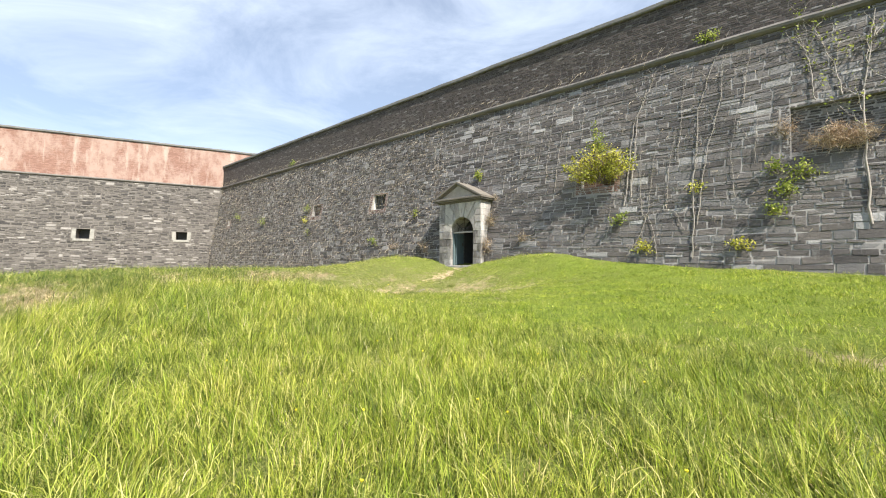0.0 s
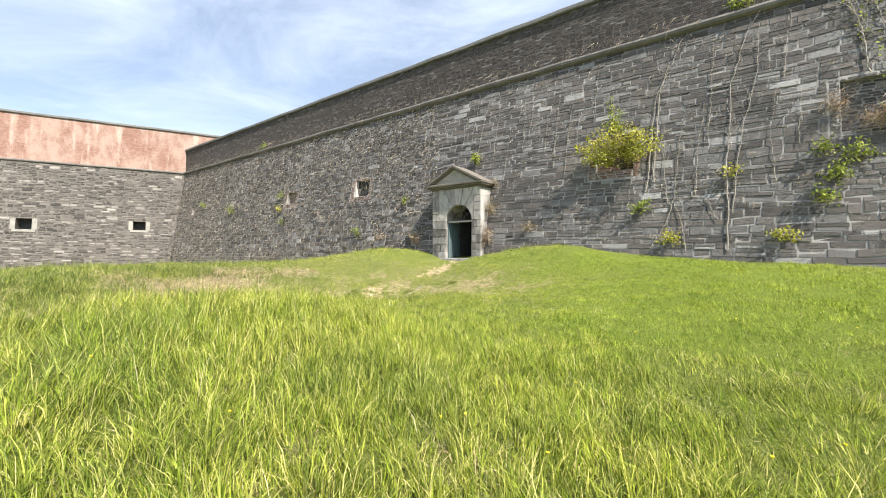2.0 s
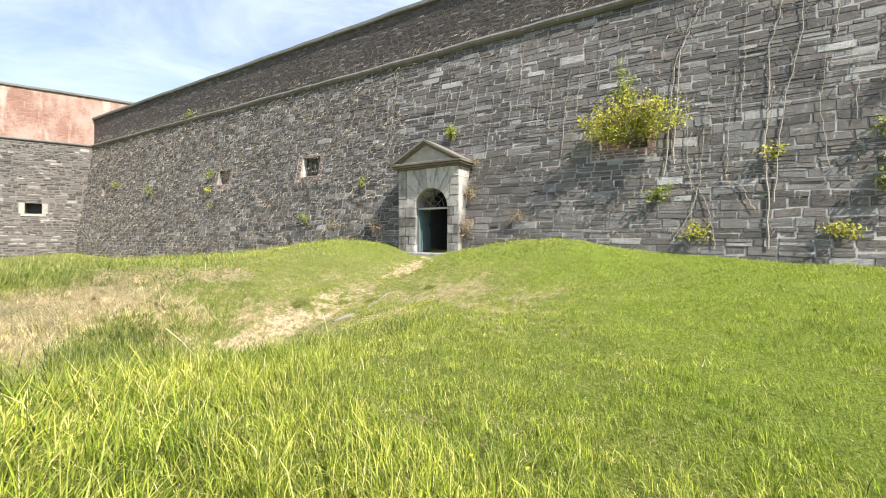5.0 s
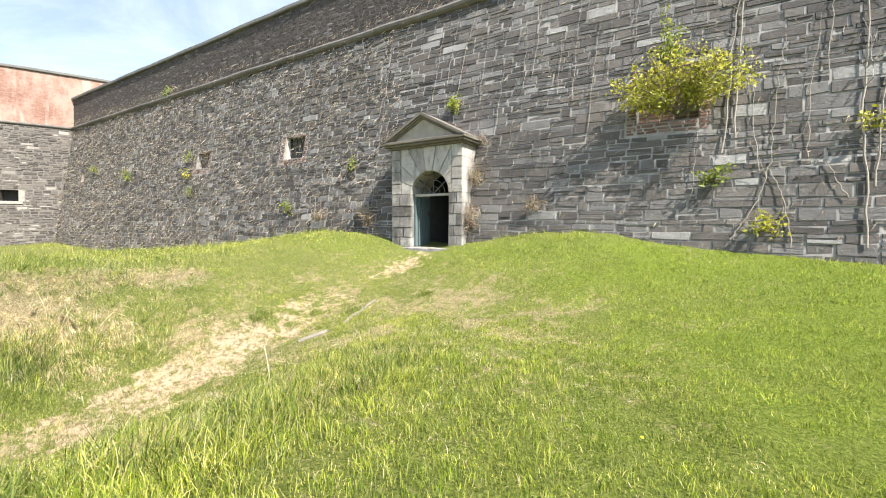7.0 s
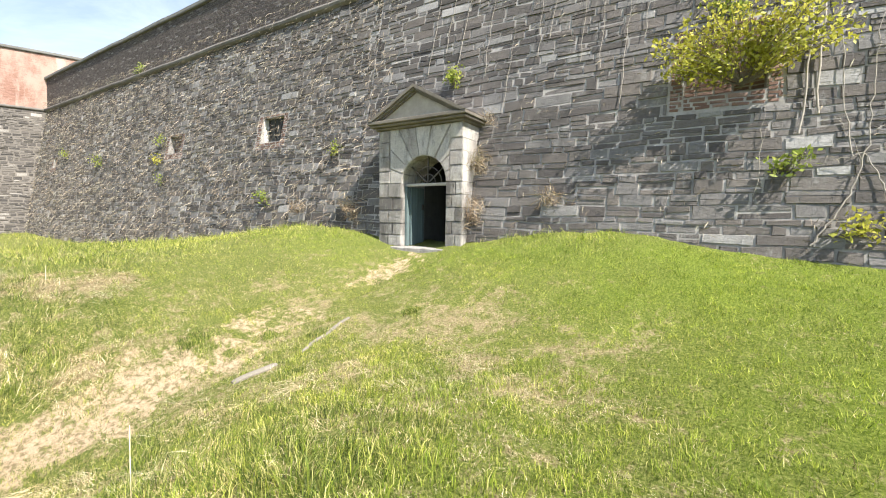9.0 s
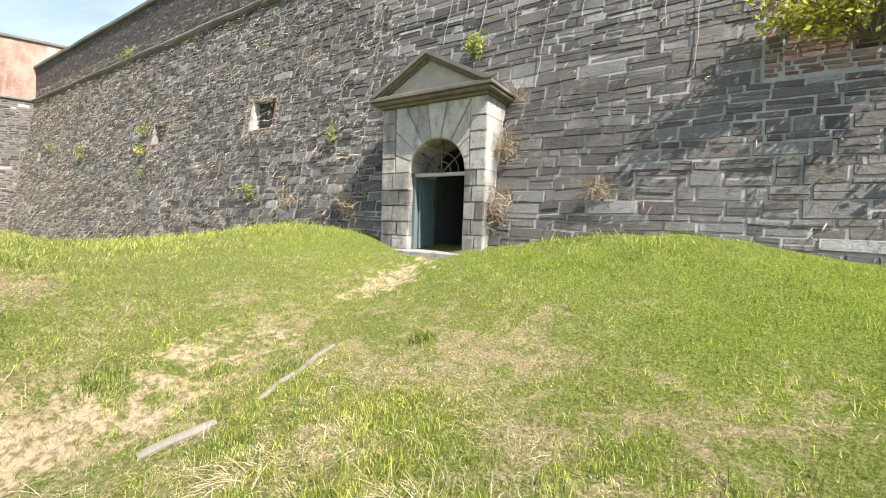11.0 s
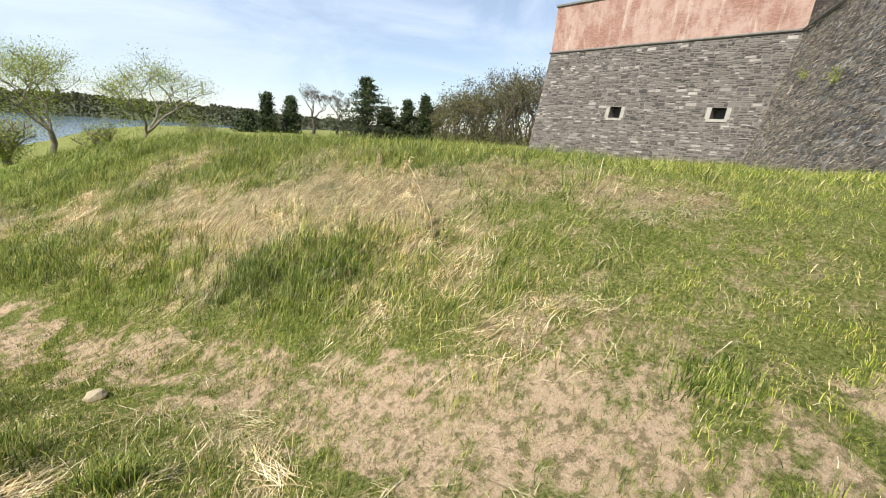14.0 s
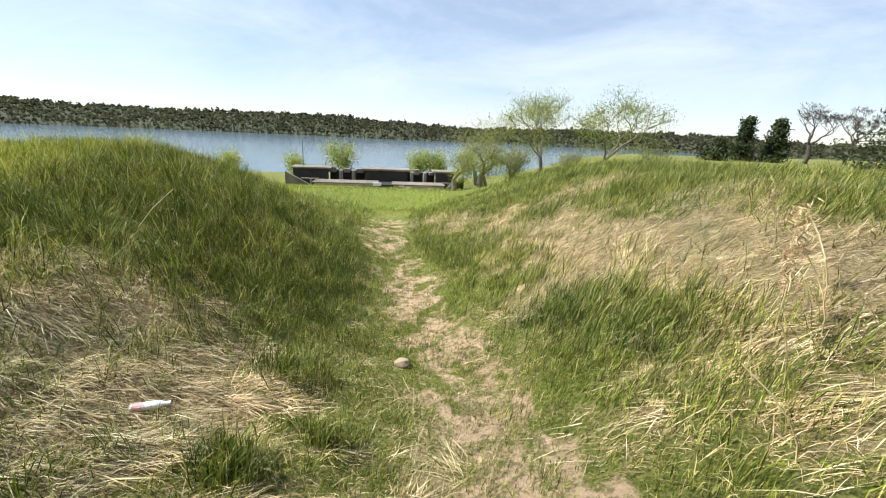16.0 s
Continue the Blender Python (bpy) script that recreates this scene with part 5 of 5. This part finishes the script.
for bearing, d, h, seed, n in (((0.105, -0.994), 58, 4.9, 31, 900), ((-0.055, -0.998), 60, 4.0, 32, 900), ((-0.115, -0.993), 60, 4.0, 33, 900), ((0.2, -0.98), 60, 2.9, 34, 700), ((-0.2, -0.98), 58, 5.5, 35, 500), ((0.34, -0.94), 62, 3.4, 36, 600)):
    make_tree(*at_bearing(*bearing, d), h, seed, M_LEAF, n * 3, 0.13, "small green tree behind the old battery", lean=(0.1, 0), trunk=0.08, fill=0.7, droop=0.04)


def make_woods():
    """The budding wood on the hill, of which single trees cannot be told."""
    rng = random.Random(77)
    segs, cs = [], []
    for i in range(130):
        a = rng.uniform(-0.05, 0.7)
        far = rng.uniform(86, 128)
        x, y = at_bearing(-0.89 - 0.11 * a, -0.46 + 0.52 * a, far)
        z = float(ground_height(x, y)) - 0.2
        h = min(16, 7.5 + 30.0 * a) * rng.uniform(0.66, 1.05) * far / 100
        twigs, tips = [], []
        foot = Vector((x, y, z))
        grow(rng, foot, Vector((rng.uniform(-0.15, 0.15), rng.uniform(-0.15, 0.15), 1)).normalized(), h * rng.uniform(0.2, 0.3), h * 0.014, 3, twigs, tips, 0.1, (2, 3, 3))
        k = h / (max(t.z for t in tips) - z)
        fix = lambda v: foot + (v - foot) * k
        segs += [(fix(p), fix(q), max(0.03, r0 * k), max(0.025, r1 * k)) for p, q, r0, r1 in twigs]
        ends = [fix(t) for t in tips if t.z - z > 0.25 * h / k]
        cs += [tuple(rng.choice(ends)) for _ in range(rng.choice((160, 360, 520)))]
        for j in range(190):
            cs.append((x + rng.gauss(0, 2.4), y + rng.gauss(0, 2.4), z + abs(rng.gauss(0, 0.27)) * h))
    v, f = tubes(segs, 3)
    root = empty("woods")
    tagged(root, "leafless and budding woodland on a rise", "woods", kind="stuff")
    child(tagged(fast_mesh("trunks", v, f, M_DARK_BARK, True), kind="stuff"), root)
    v, f = leaves_mesh(cs, 0.2, 3, 0.6)
    child(tagged(fast_mesh("crowns", v, f, M_WOODS), kind="stuff"), root)


make_woods()


def make_far_shore():
    """Wooded hills beyond the river: a canopy surface of uneven crowns."""
    rng = np.random.RandomState(5)
    k, rows = 700, 10
    a = np.linspace(-0.95, 1.3, k)[None]
    up = np.linspace(0, 1, rows)[:, None]
    d = 770 + 260 * np.clip(a, 0, 1) + 160 * np.clip(-a, 0, 1) + up * 150
    crest = 29 + 15 * np.clip(a + 0.2, 0, 1) + 4 * np.sin(a * 9) + 2.5 * mottle(a * 40, a * 0, 1.0, 3)
    z = -18.4 + crest * up**0.75 + rng.uniform(-1.3, 1.3, (rows, k)) * np.minimum(1, up * 5) + 2.0 * mottle(a * 120 + 0 * up, up * 9 + 0 * a, 1.0, 4) * np.minimum(1, up * 5)
    d = d + rng.uniform(-6, 6, (rows, k))
    v = np.stack([d * np.sin(a + 0 * up), -d * np.cos(a + 0 * up) + 9, z], -1).reshape(-1, 3)
    idx = np.arange(k * rows).reshape(rows, k)
    p, q, r, s = idx[:-1, :-1].ravel(), idx[:-1, 1:].ravel(), idx[1:, 1:].ravel(), idx[1:, :-1].ravel()
    ob = fast_mesh("far_shore_trees", v, np.concatenate([np.stack([p, q, r], 1), np.stack([p, r, s], 1)]), M_SHORE)
    n = 15000
    u, w = rng.randint(0, k, n), np.minimum(rows - 1, (rng.rand(n) ** 0.8 * rows).astype(int))
    centre = v.reshape(rows, k, 3)[w, u] + np.stack([rng.uniform(-3, 3, n), rng.uniform(-3, 3, n), rng.uniform(-0.5, 1.8, n)], 1)
    lv, lf = leaves_mesh(centre, 4.2, 9, 0.8, slim=0.7)
    child(tagged(fast_mesh("crowns", lv, lf, M_FAR_CROWN), kind="stuff"), ob)
    tagged(ob, "low wooded hills along the far river bank", "woods", kind="stuff")


make_far_shore()


# ---- the old gun battery on the lawn ----
def make_battery():
    root = empty("gun_battery")
    tagged(root, "ruined low concrete gun battery on the lawn", "battery")
    cx, cy = at_bearing(0.02, -1, 50)
    z0 = float(ground_height(cx, cy))

    def bit(name, x0, x1, y0, y1, a, b, mat, label=""):
        part(name, box(bmesh.new(), cx + x0, cx + x1, cy + y0, cy + y1, z0 + a, z0 + b, 0.03), mat, root, label)

    bit("rear_wall", -9.0, -6.4, -2.2, -1.4, -0.3, 1.75, M_DARK_CONCRETE, "dark concrete wall")
    bit("rear_wall", 6.6, 10.6, -2.2, -1.4, -0.3, 1.8, M_DARK_CONCRETE, "dark concrete wall")
    bit("rear_wall", -2.9, 2.2, -2.6, -1.6, -0.3, 1.75, M_DARK_CONCRETE, "dark concrete wall")
    bit("rear_wall", -6.4, 6.6, -4.2, -3.4, -0.3, 1.5, M_DARK_CONCRETE, "dark concrete wall")
    bit("roof_slab", -9.4, -6.0, -3.6, -1.2, 1.75, 1.95, M_CONCRETE, "pale worn concrete slab")
    bit("roof_slab", 6.2, 10.8, -3.6, -1.2, 1.8, 1.98, M_CONCRETE, "pale worn concrete slab")
    bit("roof_slab", -3.2, 2.6, -3.8, -1.4, 1.75, 1.98, M_CONCRETE, "pale worn concrete slab")
    bit("gun_platform", -7.0, -1.2, -0.8, 2.0, -0.3, 0.55, M_RUBBLE, "broken pale concrete platform")
    bit("gun_platform", 0.6, 7.6, -0.8, 2.0, -0.3, 0.6, M_RUBBLE, "broken pale concrete platform")
    bit("platform_edge", -7.2, -1.0, -0.6, 2.1, 0.55, 0.66, M_CONCRETE)
    bit("platform_edge", 0.5, 7.8, -0.6, 2.1, 0.6, 0.7, M_CONCRETE)
    # a solid block; its dark colour stands in for shade in the gap
    bit("opening_shade", -1.2, 0.6, -1.4, 1.5, -0.3, 0.5, M_DARK_CONCRETE)
    for x in (-5.2, -3.6, 3.4, 4.9):
        bit("pier", x, x + 0.35, -2.4, -1.2, 0.4, 1.7, M_CONCRETE)
    for x, h in ((-8.3, 1.1), (-7.9, 0.9), (8.0, 0.9)):
        bit("post", x, x + 0.22, 1.0, 1.25, -0.3, h, M_WOOD)
    bit("rail", -9.0, -6.9, 1.0, 1.2, 0.75, 0.9, M_WOOD)
    bit("rail", 7.2, 9.2, 1.0, 1.2, 0.85, 0.98, M_WOOD)
    for i in range(7):
        x = -6.6 + i * 0.75 if i < 4 else 1.2 + (i - 4) * 1.6
        bit("step", x, x + 0.6, 2.0, 2.4, -0.3, 0.12 + 0.1 * (i % 3), M_RUBBLE)
    rng = random.Random(12)
    for i in range(46):
        x, y = rng.choice([rng.uniform(-7.2, -1.4), rng.uniform(0.8, 7.8)]), rng.uniform(1.9, 2.7)
        s = rng.uniform(0.12, 0.4)
        bit("broken_block", x, x + s * 1.6, y, y + s, -0.35, s * rng.uniform(0.5, 1.3), M_RUBBLE)
    for x in (-6.2, -4.4, -1.9, 2.4, 4.1, 5.8):
        bit("parapet_block", x, x + rng.uniform(0.4, 1.1), -3.4, -2.5, 1.3, rng.uniform(1.6, 2.0), M_CONCRETE)
    for s in (-1, 1):
        bm = bmesh.new()
        x0, x1 = (-9.4, -7.2) if s < 0 else (8.0, 10.8)
        tall, short = (x1, x0) if s > 0 else (x0, x1)
        prism(bm, [(cx + min(x0, x1), z0 - 0.3), (cx + max(x0, x1), z0 - 0.3), (cx + tall, z0 + 1.7), (cx + short, z0 + 0.2)], cy + 1.2, cy + 1.6)
        part("wing_wall", bm, M_CONCRETE, root, "sloping pale wing wall")
    box_x, box_y = cx + 0.6, cy + 3.2
    bench = empty("white_marker")
    tagged(bench, "small white marker stone on the lawn", "marker")
    z = float(ground_height(box_x, box_y))
    part("slab", box(bmesh.new(), box_x - 0.45, box_x + 0.45, box_y - 0.1, box_y + 0.1, z + 0.15, z + 0.5, 0.03), M_PLASTIC, bench)
    part("foot", box(bmesh.new(), box_x - 0.3, box_x + 0.3, box_y - 0.08, box_y + 0.08, z - 0.05, z + 0.15, 0.01), M_CONCRETE, bench)
    pole = empty("flag_pole")
    tagged(pole, "thin dark pole beside the battery", "pole")
    px, py = cx + 9.6, cy - 2.6
    bm = bmesh.new()
    bmesh.ops.create_cone(bm, segments=8, radius1=0.05, radius2=0.03, depth=3.2, cap_ends=True, matrix=Matrix.Translation((px, py, z0 + 3.4)))
    part("shaft", bm, M_IRON, pole)
    part("base", box(bmesh.new(), px - 0.2, px + 0.2, py - 0.2, py + 0.2, z0 - 0.3, z0 + 1.85, 0.02), M_CONCRETE, pole)


M_RUBBLE = plain_material("crumbling_concrete", (0.4, 0.34, 0.25), 0.95, 0.6, 1.6, 0.6)
make_battery()


# ---- small things in the grass ----
def make_log(p, q, r, seed):
    rng = random.Random(seed)
    p, q = Vector(p), Vector(q)
    n = 10
    line = [p.lerp(q, i / n) + Vector((rng.uniform(-0.005, 0.005), rng.uniform(-0.005, 0.005), 0)) for i in range(n + 1)]
    for c in line:
        c.z = float(ground_height(c.x, c.y)) + r * 0.05
    bm = bmesh.new()
    rings = []
    for i, c in enumerate(line):
        d = (line[min(i + 1, n)] - line[max(i - 1, 0)]).normalized()
        a = d.cross(Vector((0, 0, 1))).normalized()
        b = a.cross(d)
        rr = r * rng.uniform(0.88, 1.08) * (0.8 if i in (0, n) else 1)
        rings.append([bm.verts.new(c + a * math.cos(t) * rr * 1.1 + b * math.sin(t) * rr * 0.7) for t in [math.tau * k / 9 for k in range(9)]])
    for s, t in zip(rings, rings[1:]):
        for k in range(9):
            bm.faces.new((s[k], s[(k + 1) % 9], t[(k + 1) % 9], t[k]))
    bm.faces.new(rings[0])
    bm.faces.new(rings[-1][::-1])
    bmesh.ops.recalc_face_normals(bm, faces=bm.faces)
    ob = part("log", bm, M_WOOD, None)
    tagged(ob, "silvered timber half sunk in dry grass", "log", "timbers in the slope")


make_log((0.40, 11.5, 0), (0.52, 10.45, 0), 0.034, 1)
make_log((0.52, 10.05, 0), (0.44, 9.5, 0), 0.055, 2)


def make_rock(x, y, r, seed, label):
    rng = random.Random(seed)
    bm = bmesh.new()
    bmesh.ops.create_icosphere(bm, subdivisions=2, radius=r)
    for v in bm.verts:
        v.co *= rng.uniform(0.86, 1.12)
        v.co.z *= 0.6
    ob = part("rock", bm, M_ROCK, None)
    ob.location = (x, y, float(ground_height(x, y)) + r * 0.25)
    tagged(ob, label, "rock")


make_rock(0.1, 5.72, 0.075, 1, "rounded tan stone lying in the track")


def make_bottle():
    root = empty("plastic_bottle")
    tagged(root, "crushed clear plastic bottle with faded label in straw", "bottle")

    def turned(name, profile, mat, label=""):
        bm = bmesh.new()
        rings = [[bm.verts.new((h, r * math.cos(t), r * 0.8 * math.sin(t))) for t in [math.tau * k / 12 for k in range(12)]] for h, r in profile]
        for s, t in zip(rings, rings[1:]):
            for k in range(12):
                bm.faces.new((s[k], s[(k + 1) % 12], t[(k + 1) % 12], t[k]))
        bm.faces.new(rings[0][::-1])
        bm.faces.new(rings[-1])
        bmesh.ops.recalc_face_normals(bm, faces=bm.faces)
        part(name, bm, mat, root, label)

    turned("body", [(-0.1, 0.026), (-0.095, 0.032), (-0.04, 0.03), (0.0, 0.033), (0.05, 0.031), (0.085, 0.02), (0.1, 0.013), (0.11, 0.013)], M_PLASTIC)
    turned("label", [(-0.085, 0.0345), (-0.03, 0.0335)], M_LABEL, "faded pink paper label")
    turned("cap", [(0.108, 0.016), (0.125, 0.016)], M_PLASTIC, "white screw cap")
    x, y = 1.54, 7.08
    root.matrix_basis = pose(x, y, float(ground_height(x, y)) + 0.035, 0, 2, 195) @ Matrix.Scale(0.85, 4)


make_bottle()


def make_tufts():
    """Dense knots of taller grass, long bent straws, and trodden hay."""
    rng = np.random.RandomState(91)
    spots = [(1.03, 7.38, 0.15, 0.2), (0.6, 7.0, 0.12, 0.15), (1.3, 12.0, 0.1, 0.08), (-0.27, 10.5, 0.12, 0.05), (0.9, 6.3, 0.2, 0.16), (-1.6, 5.6, 0.4, 0.15), (-1.9, 6.6, 0.4, 0.15), (0.3, 10.9, 0.14, 0.05), (1.0, 9.9, 0.12, 0.05), (-0.9, 9.7, 0.16, 0.08)]
    xs, ys, hs = [], [], []
    for x, y, r, h in spots:
        n = int(900 * r / 0.16)
        xs.append(rng.normal(x, r * 0.6, n)), ys.append(rng.normal(y, r * 0.6, n)), hs.append(h * rng.uniform(0.5, 1.2, n))
    x, y, h = map(np.concatenate, (xs, ys, hs))
    make_blades("grass_tufts", x, y, h, rng.uniform(0.004, 0.008, len(x)), np.clip(rng.normal(0.5, 0.3, len(x)), 0.05, 1), M_BANK, "dense tufts of taller green grass", 92)
    n = 30000
    x, y = rng.uniform(-5, 3.4, n), rng.uniform(-3.5, 11.5, n)
    keep = rng.rand(n) < np.clip((dry_amount(x, y) - 0.12) * 2.4 + 0.03, 0, 1) * (track_distance(x, y) > 0.35) * (0.25 + 0.75 * (y < 9.3))
    x, y = x[keep], y[keep]
    make_blades("fallen_straw", x, y, rng.uniform(0.15, 0.42, len(x)), rng.uniform(0.004, 0.007, len(x)), rng.uniform(0.9, 1.08, len(x)), M_STRAW, "long bent straws lying over the turf", 93, True)


make_tufts()


def make_flowers():
    rng = random.Random(4)
    bm = bmesh.new()
    bmesh.ops.create_cone(bm, segments=8, radius1=0.004, radius2=0.01, depth=0.01, cap_ends=True)
    first = None
    for i in range(26):
        x, y = (rng.uniform(4.5, 11), rng.uniform(1, 8)) if i < 20 else (rng.uniform(8, 10.5), rng.uniform(1.5, 4))
        z = float(ground_height(x, y))
        if first is None:
            root = empty("dandelion", (x, y, z))
            tagged(root, "small yellow dandelion flower in the grass", "flower", "dandelions")
            part("head", bm, M_FLOWER, root).location = (0, 0, 0.26)
            v, f = tubes([((0, 0, -0.02), (0, 0, 0.26), 0.002, 0.002)], 4)
            child(fast_mesh("stalk", v, f, M_LEAF), root)
            first = root
        else:
            copy_thing(first, pose(x, y, z, rng.uniform(-12, 12), rng.uniform(-12, 12), 0))


make_flowers()


def make_reed(x, y, height, lean, seed, plume):
    """A dry stalk, some of them with a drooping seed plume."""
    rng = random.Random(seed)
    z = float(ground_height(x, y))
    line = [Vector((x + lean[0] * k * k * height, y + lean[1] * k * k * height, z - 0.02 + height * k)) for k in (0, 0.25, 0.5, 0.75, 1)]
    segs = [(p, q, 0.004, 0.003) for p, q in zip(line, line[1:])]
    root = empty("reed_stalk")
    tagged(root, "dry bleached reed stalk standing in the grass", "reed", "reed stalks")
    v, f = tubes(segs, 4)
    child(fast_mesh("stalk", v, f, M_STRAW), root)
    if plume:
        cs = [tuple(line[-1] + Vector((lean[0], lean[1], -0.6)) * rng.uniform(-0.06, 0.14)) for _ in range(150)]
        v, f = leaves_mesh(cs, 0.035, seed, 0.018, (1, 1, 1.6), 0.08)
        child(fast_mesh("plume", v, f, M_STRAW), root)


for i, (x, y, h, lean, plume) in enumerate([(-2.3, 7.3, 0.55, (0.35, -0.2), True), (-2.15, 7.15, 0.5, (0.3, 0.25), True), (-2.5, 7.1, 0.6, (0.2, -0.3), True), (-3.25, 8.75, 0.45, (-0.06, 0.05), False), (-2.9, 6.3, 0.5, (0.4, 0.1), True), (2.1, 7.8, 0.5, (-0.5, 0.2), False), (2.4, 5.6, 0.6, (-0.5, -0.4), False), (-1.6, 7.9, 0.45, (0.6, -0.3), False), (-1.9, 7.5, 0.5, (0.6, 0.3), False)]):
    make_reed(x, y, h, lean, 300 + i, plume)


# ---- the pieces of the walls ----
holes = [PORTAL, *[(a - 0.24, b + 0.24, c - 0.26, d + 0.1) for a, b, c, d in WINDOWS]]
stones = rubble(-33.5, -3.2, 0.0, CORD_Z - 0.12, (0.1, 0.27), (0.15, 0.46), holes, 31, 0.007, wave=0.035)
stones += rubble(-3.2, EAST - 14, 1.0, CORD_Z - 0.12, (0.1, 0.28), (0.2, 0.72), holes, 30, 0.0045, (0.004, 0.034), 0.03)
near_door = lambda s: -5.0 < s[0][0][0] < 4.0 and 1.9 < s[0][0][1] < 5.2
singles = sorted((s for s in stones if near_door(s)), key=lambda s: abs(s[0][0][0] - 0.3))[:300]
chosen = {id(s) for s in singles}
east = lambda s: s[0][0][0] > -0.7
for side, joined, single in ((east, M_SLATE_EAST, M_SLATE_EAST_PIECE), (lambda s: not east(s), M_SLATE, M_SLATE_PIECE)):
    stones_joined("far_stones", [s for s in stones if id(s) not in chosen and side(s)], on_main, joined, wall_main)
    stones_single("stone", [s for s in singles if side(s)], on_main, single, wall_main)
stones = rubble(-0.5, FLANK_LENGTH, -0.8, CORD_Z - 0.12, (0.1, 0.24), (0.2, 0.6), [(a - 0.32, b + 0.32, c - 0.2, d + 0.02) for a, b, c, d in LOOPS], 32, wave=0.05)
stones_joined("far_stones", stones, on_flank, M_PALE, wall_flank)
bricks = rubble(-33.4, EAST - 14, CORD_Z + 0.1, CURTAIN_TOP - 0.14, (0.073, 0.078), (0.2, 0.23), [], 33, 0.006, (0.004, 0.012))
stones_joined("bricks", bricks, on_parapet, M_DARK_BRICK, parapet)
bricks = rubble(-2, FLANK_LENGTH, CORD_Z + 0.1, FLANK_TOP - 0.16, (0.073, 0.078), (0.2, 0.23), [], 34, 0.003, (0.002, 0.006))
stones_joined("bricks", bricks, on_red, M_RED, red_wall)
